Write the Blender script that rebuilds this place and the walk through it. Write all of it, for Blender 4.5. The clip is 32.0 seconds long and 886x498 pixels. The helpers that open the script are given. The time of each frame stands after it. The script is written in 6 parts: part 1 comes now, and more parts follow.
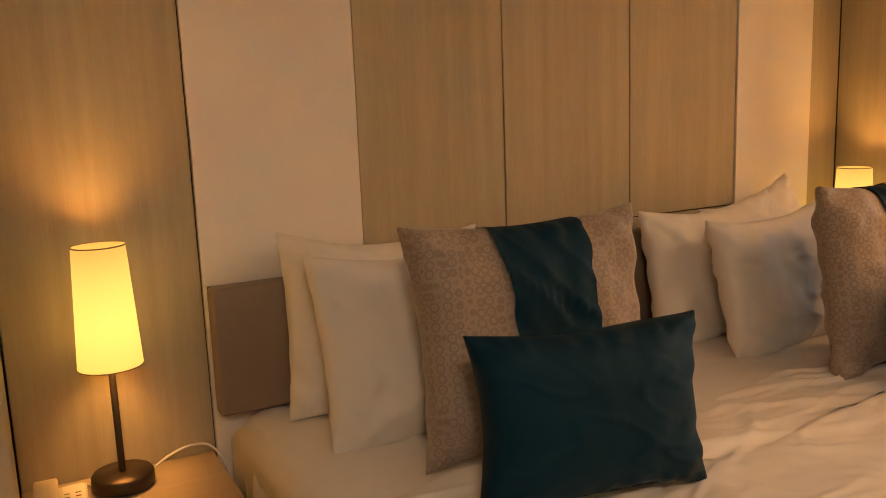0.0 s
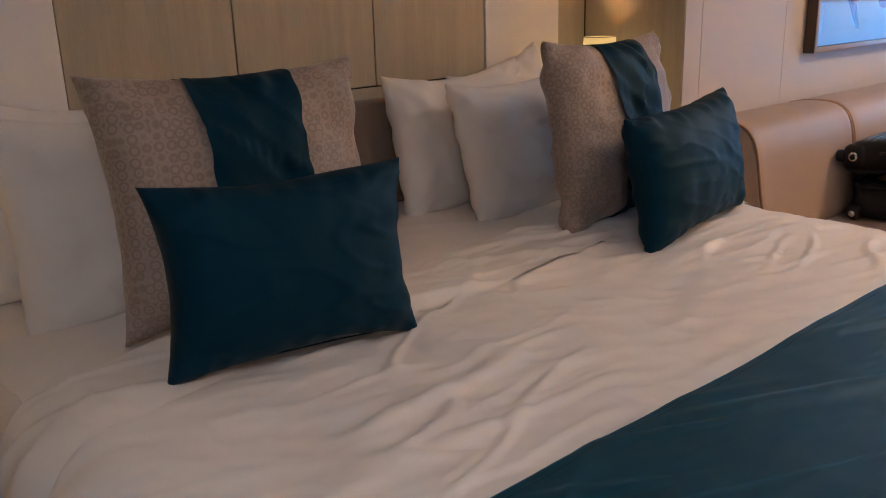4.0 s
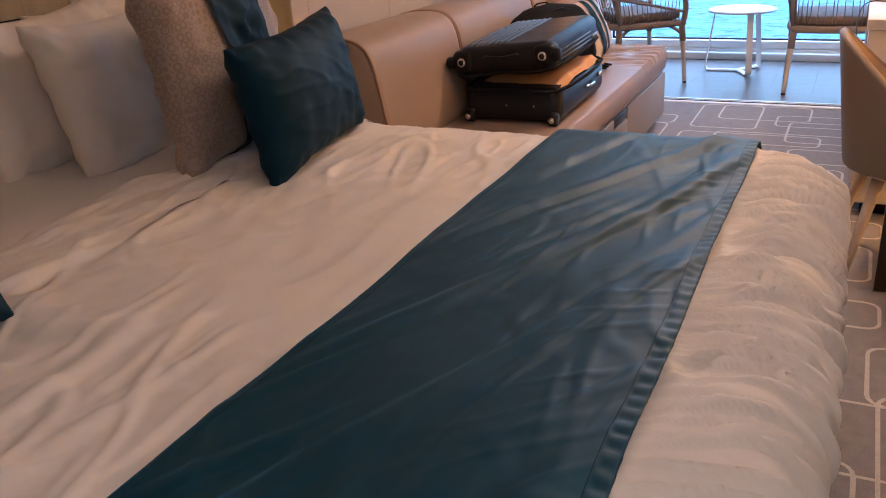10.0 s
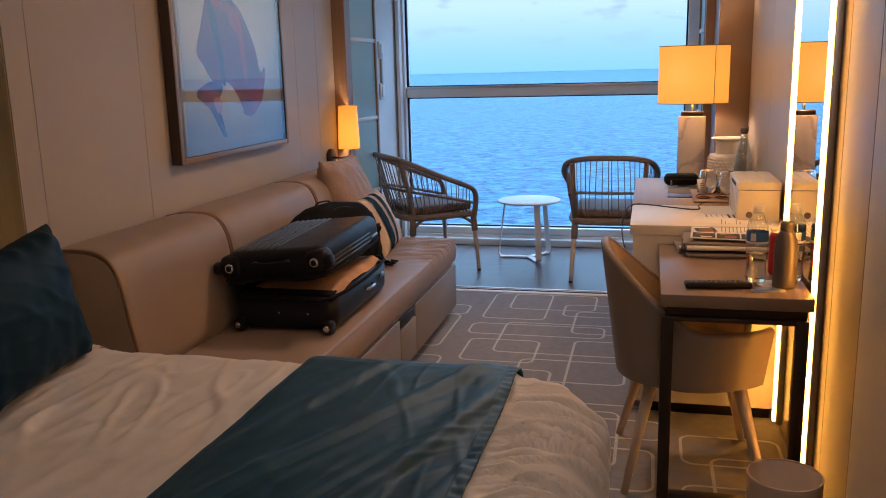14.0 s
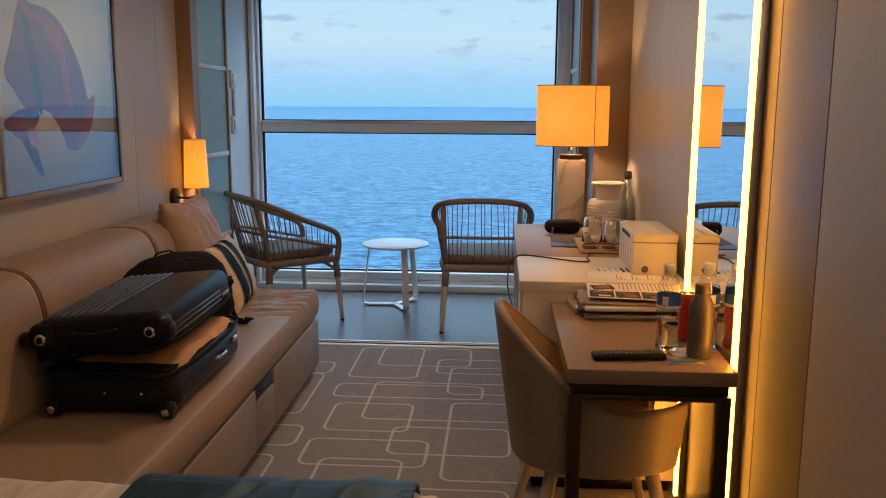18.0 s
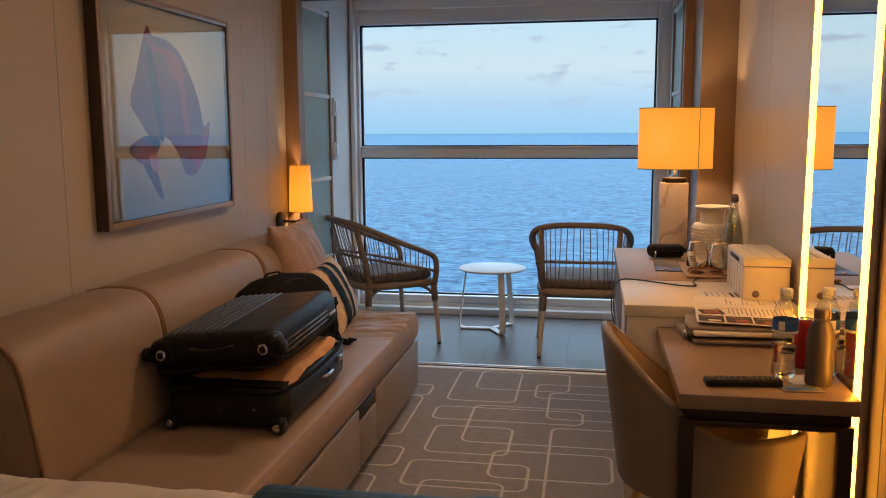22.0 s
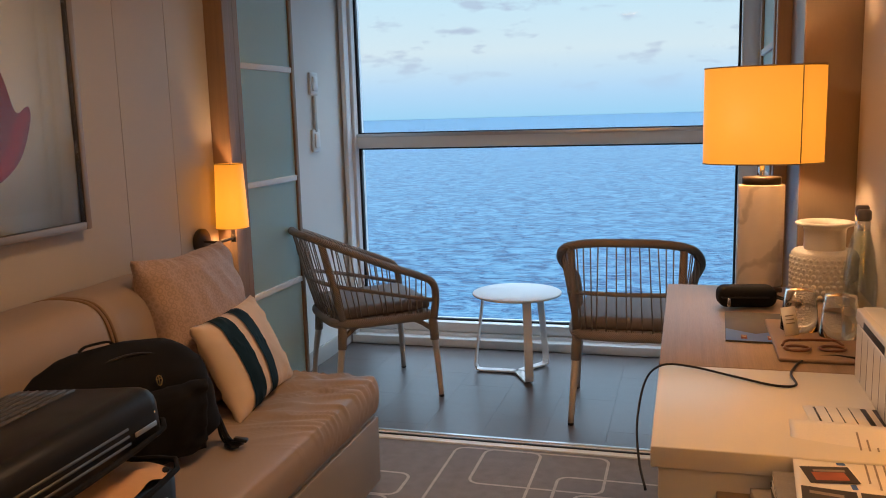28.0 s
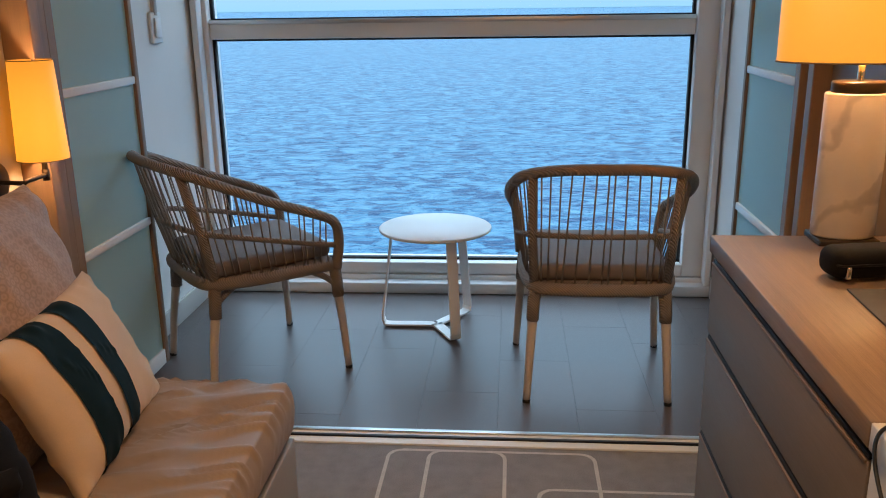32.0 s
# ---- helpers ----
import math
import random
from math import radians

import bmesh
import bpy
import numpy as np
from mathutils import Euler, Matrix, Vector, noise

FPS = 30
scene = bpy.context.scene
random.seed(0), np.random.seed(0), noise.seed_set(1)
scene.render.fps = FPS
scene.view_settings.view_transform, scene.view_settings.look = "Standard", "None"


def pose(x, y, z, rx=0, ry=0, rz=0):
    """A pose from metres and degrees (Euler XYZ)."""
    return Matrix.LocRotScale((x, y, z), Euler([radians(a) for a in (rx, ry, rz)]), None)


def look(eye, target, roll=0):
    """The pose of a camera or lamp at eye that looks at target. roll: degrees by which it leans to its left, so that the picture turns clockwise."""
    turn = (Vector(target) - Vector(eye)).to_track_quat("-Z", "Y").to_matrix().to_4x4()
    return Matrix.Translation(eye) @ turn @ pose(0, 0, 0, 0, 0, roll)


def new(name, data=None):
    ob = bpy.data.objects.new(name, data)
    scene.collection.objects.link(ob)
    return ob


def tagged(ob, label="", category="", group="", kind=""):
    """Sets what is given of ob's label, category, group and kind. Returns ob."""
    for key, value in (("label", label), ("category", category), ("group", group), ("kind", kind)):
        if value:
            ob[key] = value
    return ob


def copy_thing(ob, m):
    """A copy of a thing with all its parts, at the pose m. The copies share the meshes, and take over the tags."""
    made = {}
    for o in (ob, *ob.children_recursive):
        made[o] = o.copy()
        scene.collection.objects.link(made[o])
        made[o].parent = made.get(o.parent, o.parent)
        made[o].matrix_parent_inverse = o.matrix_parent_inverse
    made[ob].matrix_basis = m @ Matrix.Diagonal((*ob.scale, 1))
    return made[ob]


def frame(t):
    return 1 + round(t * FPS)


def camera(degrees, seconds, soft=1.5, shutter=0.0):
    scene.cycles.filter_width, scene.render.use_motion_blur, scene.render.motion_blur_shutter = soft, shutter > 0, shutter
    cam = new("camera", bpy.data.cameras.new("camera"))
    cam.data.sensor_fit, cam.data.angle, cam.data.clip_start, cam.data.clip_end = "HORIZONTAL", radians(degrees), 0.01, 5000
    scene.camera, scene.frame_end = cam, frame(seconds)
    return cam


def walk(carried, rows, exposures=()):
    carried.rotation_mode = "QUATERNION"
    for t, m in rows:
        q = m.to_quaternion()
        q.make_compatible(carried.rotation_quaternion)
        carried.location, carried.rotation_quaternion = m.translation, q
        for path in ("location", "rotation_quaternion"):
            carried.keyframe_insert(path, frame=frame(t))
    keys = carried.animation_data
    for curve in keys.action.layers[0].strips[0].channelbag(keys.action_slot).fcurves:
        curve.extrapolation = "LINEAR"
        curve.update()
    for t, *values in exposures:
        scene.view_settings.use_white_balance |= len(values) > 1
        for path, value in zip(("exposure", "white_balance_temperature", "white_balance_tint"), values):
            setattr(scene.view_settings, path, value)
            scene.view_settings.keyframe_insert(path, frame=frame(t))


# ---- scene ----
cam = camera(55.4, 32.0, soft=1.0)
PATH = [
    (0, (0.266, 0.177, 1.511), (1.195, 1.914, 1.163), -2.2),
    (0.5, (0.341, 0.259, 1.502), (1.107, 2.063, 1.101), -2.4),
    (1, (0.36, 0.257, 1.472), (1.046, 2.083, 1.028), -2.3),
    (1.5, (0.37, 0.227, 1.429), (1.049, 2.045, 0.948), -2.2),
    (2, (0.39, 0.18, 1.401), (1.132, 1.96, 0.87), -1.5),
    (2.5, (0.417, 0.162, 1.383), (1.279, 1.88, 0.831), -1.4),
    (3, (0.452, 0.152, 1.389), (1.454, 1.79, 0.83), -1.0),
    (3.5, (0.501, 0.13, 1.378), (1.624, 1.691, 0.828), -1.4),
    (5.5, (0.504, -0.02, 1.348), (1.956, 1.094, 0.543), -2.1),
    (6, (0.481, -0.039, 1.288), (1.907, 1.009, 0.355), -3.0),
    (6.5, (0.436, -0.054, 1.27), (1.768, 0.946, 0.162), -4.7),
    (7, (0.391, -0.062, 1.206), (1.676, 0.891, 0.005), -5.9),
    (7.5, (0.369, -0.075, 1.171), (1.592, 0.853, -0.11), -7.0),
    (8, (0.384, -0.058, 1.171), (1.625, 0.859, -0.101), -6.4),
    (8.5, (0.441, -0.022, 1.202), (1.746, 0.902, 0.001), -6.1),
    (9, (0.504, 0.021, 1.249), (1.912, 0.946, 0.171), -6.1),
    (9.5, (0.593, 0.067, 1.294), (2.123, 0.951, 0.357), -4.7),
    (10, (0.633, 0.065, 1.368), (2.281, 0.892, 0.593), -3.6),
    (10.5, (0.67, 0.067, 1.394), (2.404, 0.811, 0.731), -2.8),
    (11, (0.694, 0.053, 1.405), (2.487, 0.707, 0.807), -2.1),
    (11.5, (0.701, 0.043, 1.423), (2.529, 0.631, 0.864), -1.5),
    (12, (0.709, 0.049, 1.438), (2.562, 0.587, 0.912), -1.0),
    (12.5, (0.721, 0.059, 1.444), (2.595, 0.554, 0.951), -0.9),
    (13, (0.762, 0.055, 1.448), (2.648, 0.533, 0.985), -0.9),
    (13.5, (0.85, 0.013, 1.456), (2.739, 0.495, 1.012), -1.3),
    (14, (0.944, -0.037, 1.451), (2.844, 0.432, 1.037), -1.4),
    (14.5, (1.057, -0.041, 1.444), (2.974, 0.383, 1.062), -1.0),
    (15, (1.254, 0.026, 1.457), (3.188, 0.382, 1.093), -0.5),
    (15.5, (1.345, 0.068, 1.462), (3.294, 0.351, 1.114), -0.3),
    (17.5, (1.387, 0.104, 1.448), (3.355, 0.231, 1.112), 0.5),
    (18, (1.386, 0.111, 1.453), (3.353, 0.242, 1.114), 0.3),
    (18.5, (1.377, 0.144, 1.452), (3.342, 0.298, 1.114), 0.6),
    (19, (1.362, 0.18, 1.443), (3.325, 0.37, 1.111), 0.7),
    (19.5, (1.345, 0.198, 1.438), (3.304, 0.433, 1.112), 0.7),
    (20, (1.339, 0.191, 1.438), (3.293, 0.477, 1.12), 0.4),
    (20.5, (1.335, 0.181, 1.439), (3.285, 0.5, 1.13), 0.2),
    (21, (1.34, 0.176, 1.437), (3.289, 0.511, 1.139), -0.2),
    (21.5, (1.345, 0.174, 1.442), (3.294, 0.515, 1.152), -0.2),
    (22, (1.362, 0.162, 1.442), (3.313, 0.504, 1.164), -0.3),
    (22.5, (1.391, 0.121, 1.447), (3.341, 0.479, 1.179), -1.0),
    (23, (1.414, 0.043, 1.458), (3.356, 0.441, 1.189), -1.2),
    (23.5, (1.467, -0.06, 1.458), (3.397, 0.388, 1.189), -1.3),
    (24, (1.636, -0.118, 1.437), (3.56, 0.358, 1.174), -1.6),
    (24.5, (1.933, -0.104, 1.448), (3.855, 0.376, 1.171), -2.1),
    (25, (2.102, -0.059, 1.462), (4.022, 0.417, 1.169), -1.8),
    (25.5, (2.285, -0.035, 1.424), (4.203, 0.457, 1.141), -1.6),
    (27.5, (2.798, 0.048, 1.416), (4.708, 0.555, 1.107), -1.2),
    (28, (2.911, -0.021, 1.424), (4.809, 0.528, 1.111), -1.6),
    (28.5, (3.139, 0.022, 1.435), (5.033, 0.576, 1.107), -1.7),
    (29, (3.326, 0.149, 1.441), (5.226, 0.669, 1.095), -1.1),
    (29.5, (3.367, 0.192, 1.441), (5.267, 0.704, 1.085), -0.8),
    (30, (3.537, 0.214, 1.416), (5.433, 0.731, 1.045), -0.7),
    (30.5, (3.693, 0.329, 1.386), (5.6, 0.779, 0.989), -0.5),
    (31, (3.813, 0.489, 1.391), (5.734, 0.821, 0.944), -0.2),
    (31.5, (3.858, 0.537, 1.386), (5.78, 0.775, 0.887), -0.3),
    (32, (3.856, 0.529, 1.373), (5.771, 0.688, 0.819), -0.8),
]
EXPOSURES = [(0, 2.4, 6300, 14), (1, 2.35, 4300, 5), (2, 2.3, 4050, 6), (3, 2.35, 3700, 5), (3.5, 2.25, 3950, 7), (5.5, 1.7, 5100, 28), (7, 2.15, 5550, 28), (8, 2.45, 5250, 20), (9, 2.5, 4350, 14),
             (10, 2.0, 4800, 22), (11, 1.34, 5000, 24), (12, 1.02, 4850, 20), (13, 0.92, 4850, 19), (14, 0.9, 4900, 17), (15, 0.76, 5050, 14), (18, 0.65, 5350, 12), (20, 0.68, 5650, 15), (22, 0.70, 5800, 16), (23, 0.70, 5500, 14), (24, 0.66, 5450, 15), (25, 0.7, 5650, 15),
             (28, 0.74, 5900, 17), (29, 0.45, 5400, 12), (30, 0.75, 5900, 14), (31, 0.78, 5650, 13), (32, 0.86, 5700, 13)]
walk(cam, [(t, look(eye, target, roll)) for t, eye, target, roll in PATH], EXPOSURES)

# ---- world and light ----
world = bpy.data.worlds.new("world")
scene.world = world
world.use_nodes = True
sky = world.node_tree.nodes.new("ShaderNodeTexSky")
sky.sky_type, sky.sun_disc, sky.sun_elevation, sky.sun_rotation = "NISHITA", False, radians(6), radians(-90)
world.node_tree.links.new(sky.outputs[0], world.node_tree.nodes["Background"].inputs[0])
world.node_tree.nodes["Background"].inputs[1].default_value = 0.1
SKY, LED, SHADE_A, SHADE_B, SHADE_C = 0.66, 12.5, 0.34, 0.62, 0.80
FILL = 5.4
BULB_A, BULB_B, BULB_C = 2.0, 7.5, 5.5


def lamp(name, kind, energy, colour, m, size=0.05, size_y=0):
    data = bpy.data.lights.new(name, kind)
    data.energy, data.color = energy, colour
    if kind == "SUN":
        data.angle = radians(size)
    elif kind == "AREA":
        data.shape, data.size, data.size_y = ("RECTANGLE", size, size_y) if size_y else ("DISK", size, size)
    else:
        data.shadow_soft_size = size
    ob = new(name, data)
    ob.matrix_world = m
    return ob


lamp("sun", "SUN", 0.6, (1, 0.9, 0.78), look((-50, 0, 8), (0, 0, 2)), 12)

# ---- materials ----


def material(name, colour, rough=0.6, metal=0.0, var=0.12, scale=8.0, stretch=(1, 1, 1), fine=0.05, fine_scale=180.0, bump=0.0,
             bump_scale=200.0, sheen=0.0, coat=0.0, alpha_random=0.0, spec=0.5):
    """A surface with large blotches, fine grain, and a relief."""
    m = bpy.data.materials.new(name)
    m.use_nodes = True
    nt = m.node_tree
    n, l = nt.nodes, nt.links
    b = n["Principled BSDF"]
    tc = n.new("ShaderNodeTexCoord")
    mp = n.new("ShaderNodeMapping")
    mp.inputs["Scale"].default_value = stretch
    l.new(tc.outputs["Object"], mp.inputs[0])
    big, small = n.new("ShaderNodeTexNoise"), n.new("ShaderNodeTexNoise")
    big.inputs["Scale"].default_value, small.inputs["Scale"].default_value = scale, fine_scale
    big.inputs["Detail"].default_value, small.inputs["Detail"].default_value = 4, 3
    l.new(mp.outputs[0], big.inputs[0])
    l.new(mp.outputs[0], small.inputs[0])
    s = n.new("ShaderNodeMath")
    s.operation = "MULTIPLY_ADD"
    l.new(big.outputs[0], s.inputs[0])
    s.inputs[1].default_value, s.inputs[2].default_value = 2 * var, 1 - var - fine
    s2 = n.new("ShaderNodeMath")
    s2.operation = "MULTIPLY_ADD"
    l.new(small.outputs[0], s2.inputs[0])
    s2.inputs[1].default_value = 2 * fine
    l.new(s.outputs[0], s2.inputs[2])
    last = s2
    if alpha_random:
        oi = n.new("ShaderNodeObjectInfo")
        s3 = n.new("ShaderNodeMath")
        s3.operation = "MULTIPLY_ADD"
        s3.inputs[1].default_value, s3.inputs[2].default_value = 2 * alpha_random, 1 - alpha_random
        l.new(oi.outputs["Random"], s3.inputs[0])
        s4 = n.new("ShaderNodeMath")
        s4.operation = "MULTIPLY"
        l.new(s2.outputs[0], s4.inputs[0])
        l.new(s3.outputs[0], s4.inputs[1])
        last = s4
    mix = n.new("ShaderNodeVectorMath")
    mix.operation = "SCALE"
    mix.inputs[0].default_value = colour
    l.new(last.outputs[0], mix.inputs["Scale"])
    l.new(mix.outputs[0], b.inputs["Base Color"])
    r = n.new("ShaderNodeMath")
    r.operation = "MULTIPLY_ADD"
    l.new(big.outputs[0], r.inputs[0])
    r.inputs[1].default_value, r.inputs[2].default_value = 0.16, rough - 0.08
    l.new(r.outputs[0], b.inputs["Roughness"])
    b.inputs["Metallic"].default_value = metal
    b.inputs["Specular IOR Level"].default_value = spec
    if sheen:
        b.inputs["Sheen Weight"].default_value, b.inputs["Sheen Roughness"].default_value = sheen, 0.4
    if coat:
        b.inputs["Coat Weight"].default_value, b.inputs["Coat Roughness"].default_value = coat, 0.12
    if bump:
        bt = n.new("ShaderNodeTexNoise")
        bt.inputs["Scale"].default_value, bt.inputs["Detail"].default_value = bump_scale, 3
        l.new(mp.outputs[0], bt.inputs[0])
        bn = n.new("ShaderNodeBump")
        bn.inputs["Strength"].default_value, bn.inputs["Distance"].default_value = bump, 0.002
        l.new(bt.outputs[0], bn.inputs["Height"])
        l.new(bn.outputs[0], b.inputs["Normal"])
    return m


def ringed(m, scale, amount, colour_amount, kind="rings"):
    """Adds a woven relief to a material: small rings, or wound cord."""
    nt = m.node_tree
    n, l = nt.nodes, nt.links
    b = n["Principled BSDF"]
    tc = n.new("ShaderNodeTexCoord")
    if kind == "rings":
        t = n.new("ShaderNodeTexVoronoi")
        t.inputs["Scale"].default_value, t.inputs["Randomness"].default_value = scale, 0.25
        l.new(tc.outputs["Object"], t.inputs["Vector"])
        w = n.new("ShaderNodeMath")
        w.operation = "PINGPONG"
        w.inputs[1].default_value = 0.21
        l.new(t.outputs["Distance"], w.inputs[0])
        out = w.outputs[0]
        gain = 4.0
    else:
        t = n.new("ShaderNodeTexWave")
        t.inputs["Scale"].default_value, t.inputs["Distortion"].default_value = scale, 0.6
        t.bands_direction = "DIAGONAL"
        l.new(tc.outputs["Object"], t.inputs["Vector"])
        out, gain = t.outputs["Fac"], 1.0
    bn = n.new("ShaderNodeBump")
    bn.inputs["Strength"].default_value, bn.inputs["Distance"].default_value = amount, 0.003
    l.new(out, bn.inputs["Height"])
    if b.inputs["Normal"].links:
        l.new(b.inputs["Normal"].links[0].from_socket, bn.inputs["Normal"])
    l.new(bn.outputs[0], b.inputs["Normal"])
    if colour_amount:
        old = b.inputs["Base Color"].links[0].from_socket
        k = n.new("ShaderNodeMath")
        k.operation = "MULTIPLY_ADD"
        k.inputs[1].default_value, k.inputs[2].default_value = gain * colour_amount, 1 - colour_amount * 0.5
        l.new(out, k.inputs[0])
        v = n.new("ShaderNodeVectorMath")
        v.operation = "SCALE"
        l.new(old, v.inputs[0])
        l.new(k.outputs[0], v.inputs["Scale"])
        l.new(v.outputs[0], b.inputs["Base Color"])
    return m


def glowing(name, colour, strength, weave=0.06, middle=None, half=1.0, fade=0.45):
    """A lit surface; with middle and half given it fades towards its upper and lower ends."""
    m = bpy.data.materials.new(name)
    m.use_nodes = True
    n, l = m.node_tree.nodes, m.node_tree.links
    b = n["Principled BSDF"]
    b.inputs["Base Color"].default_value = (0.42, 0.27, 0.10, 1)
    b.inputs["Emission Color"].default_value = (*colour, 1)
    t = n.new("ShaderNodeTexNoise")
    t.inputs["Scale"].default_value = 60
    k = n.new("ShaderNodeMath")
    k.operation = "MULTIPLY_ADD"
    k.inputs[1].default_value, k.inputs[2].default_value = strength * weave * 2, strength * (1 - weave)
    l.new(t.outputs[0], k.inputs[0])
    out = k.outputs[0]
    if middle is not None:
        tc, sx = n.new("ShaderNodeTexCoord"), n.new("ShaderNodeSeparateXYZ")
        l.new(tc.outputs["Object"], sx.inputs[0])
        chain = sx.outputs[2]
        for op, val in (("SUBTRACT", middle), ("DIVIDE", half), ("ABSOLUTE", 0), ("POWER", 1.6), ("MULTIPLY", -fade), ("ADD", 1.0)):
            q = n.new("ShaderNodeMath")
            q.operation = op
            q.inputs[1].default_value = val
            l.new(chain, q.inputs[0])
            chain = q.outputs[0]
        q = n.new("ShaderNodeMath")
        q.operation = "MULTIPLY"
        l.new(chain, q.inputs[0])
        l.new(out, q.inputs[1])
        out = q.outputs[0]
    l.new(out, b.inputs["Emission Strength"])
    return m


def glassy(name, colour=(1, 1, 1), rough=0.0, ior=1.45):
    m = bpy.data.materials.new(name)
    m.use_nodes = True
    b = m.node_tree.nodes["Principled BSDF"]
    b.inputs["Base Color"].default_value = (*colour, 1)
    b.inputs["Transmission Weight"].default_value = 1
    b.inputs["Roughness"].default_value, b.inputs["IOR"].default_value = rough, ior
    return m


def pane_glass(name, gloss=0.035):
    """Thin clear glass: passes light straight, with a faint gloss."""
    m = bpy.data.materials.new(name)
    m.use_nodes = True
    n, l = m.node_tree.nodes, m.node_tree.links
    out = n["Material Output"]
    n.remove(n["Principled BSDF"])
    tr, gl, mx, fr = (n.new("ShaderNodeBsdfTransparent"), n.new("ShaderNodeBsdfGlossy"), n.new("ShaderNodeMixShader"), n.new("ShaderNodeLayerWeight"))
    tr.inputs[0].default_value = (0.96, 0.985, 0.98, 1)
    gl.inputs["Roughness"].default_value = 0.02
    fr.inputs[0].default_value = 0.5
    pw, ad = n.new("ShaderNodeMath"), n.new("ShaderNodeMath")
    pw.operation, ad.operation = "POWER", "MULTIPLY_ADD"
    pw.inputs[1].default_value, ad.inputs[1].default_value, ad.inputs[2].default_value = 4.0, 0.7, gloss
    l.new(fr.outputs["Facing"], pw.inputs[0])
    l.new(pw.outputs[0], ad.inputs[0])
    l.new(ad.outputs[0], mx.inputs[0])
    l.new(tr.outputs[0], mx.inputs[1])
    l.new(gl.outputs[0], mx.inputs[2])
    l.new(mx.outputs[0], out.inputs[0])
    return m


def frosted(name, colour):
    m = bpy.data.materials.new(name)
    m.use_nodes = True
    n, l = m.node_tree.nodes, m.node_tree.links
    b = n["Principled BSDF"]
    b.inputs["Base Color"].default_value = (*colour, 1)
    b.inputs["Roughness"].default_value = 0.28
    tl, mx = n.new("ShaderNodeBsdfTranslucent"), n.new("ShaderNodeMixShader")
    tl.inputs[0].default_value = (*colour, 1)
    mx.inputs[0].default_value = 0.5
    l.new(b.outputs[0], mx.inputs[1])
    l.new(tl.outputs[0], mx.inputs[2])
    l.new(mx.outputs[0], n["Material Output"].inputs[0])
    return m


OAK = material("pale_oak_panel", (0.41, 0.355, 0.24), 0.5, var=0.22, scale=5, stretch=(6, 6, 0.25), fine=0.14, fine_scale=60, bump=0.12, bump_scale=70)
OAK_FLAT = material("pale_oak_top", (0.37, 0.285, 0.185), 0.42, var=0.2, scale=5, stretch=(0.3, 7, 6), fine=0.12, fine_scale=60, bump=0.12, bump_scale=80)
OAK_SIDE = material("oak_fronts", (0.235, 0.182, 0.14), 0.45, var=0.18, scale=5, stretch=(0.3, 6, 6), fine=0.14, fine_scale=60, bump=0.15, bump_scale=80)
WHITE_WALL = material("off_white_wall", (0.80, 0.76, 0.70), 0.55, var=0.04, scale=3, fine=0.015, bump=0.05, bump_scale=300)
GREY_WALL = material("warm_grey_wall_vinyl", (0.48, 0.44, 0.39), 0.42, var=0.05, scale=2.5, fine=0.02, bump=0.08, bump_scale=350)
BROWN_WALL = material("bronze_panel", (0.21, 0.15, 0.10), 0.38, var=0.08, scale=3, stretch=(2, 2, 0.3), fine=0.05, fine_scale=90)
CEILING_M = material("matt_ceiling_paint", (0.78, 0.76, 0.72), 0.7, var=0.03, scale=2, fine=0.01)
CARPET = material("grey_carpet", (0.262, 0.255, 0.26), 0.95, var=0.22, scale=22, fine=0.3, fine_scale=260, bump=0.9, bump_scale=320, spec=0.1)
CARPET_LINE = material("light_carpet_pile", (0.56, 0.54, 0.52), 0.95, var=0.2, scale=40, fine=0.22, fine_scale=260, bump=0.9, bump_scale=320, spec=0.1)
PLANK = material("dark_vinyl_plank", (0.105, 0.082, 0.072), 0.36, var=0.14, scale=5, stretch=(6, 0.6, 1), fine=0.14, fine_scale=60, bump=0.12, bump_scale=90, alpha_random=0.03)
JOINT = material("plank_joint", (0.12, 0.097, 0.084), 0.6)
GROUT = material("dark_joint", (0.018, 0.017, 0.016), 0.8)
WHITE_METAL = material("white_coated_aluminium", (0.84, 0.82, 0.79), 0.4, var=0.03, scale=4, fine=0.01)
ALU = material("brushed_aluminium", (0.66, 0.65, 0.63), 0.32, 1.0, var=0.06, scale=30, stretch=(1, 0.1, 1))
GASKET = material("black_rubber_gasket", (0.012, 0.012, 0.013), 0.6)
FRAME_WOOD = material("taupe_wood_frame", (0.27, 0.17, 0.10), 0.42, var=0.2, scale=5, stretch=(8, 8, 0.3), fine=0.1, fine_scale=60)
LINEN = material("white_cotton_sateen", (0.76, 0.71, 0.645), 0.62, var=0.05, scale=6, fine=0.03, fine_scale=400, bump=0.06, bump_scale=500, sheen=0.05)
TEAL = material("deep_teal_satin", (0.006, 0.034, 0.056), 0.46, 0.0, var=0.10, scale=5, fine=0.03, fine_scale=400, bump=0.03, bump_scale=500, sheen=0.3, spec=0.5)
TEAL.node_tree.nodes["Principled BSDF"].inputs["Specular Tint"].default_value = (0.16, 0.52, 0.95, 1)
TEAL.node_tree.nodes["Principled BSDF"].inputs["Sheen Tint"].default_value = (0.10, 0.36, 0.62, 1)
VELVET = material("deep_teal_velvet", (0.0035, 0.019, 0.038), 0.62, 0.0, var=0.12, scale=5, fine=0.05, fine_scale=400, bump=0.08, bump_scale=500, spec=0.3)
VELVET.node_tree.nodes["Principled BSDF"].inputs["Specular Tint"].default_value = (0.3, 0.65, 0.9, 1)
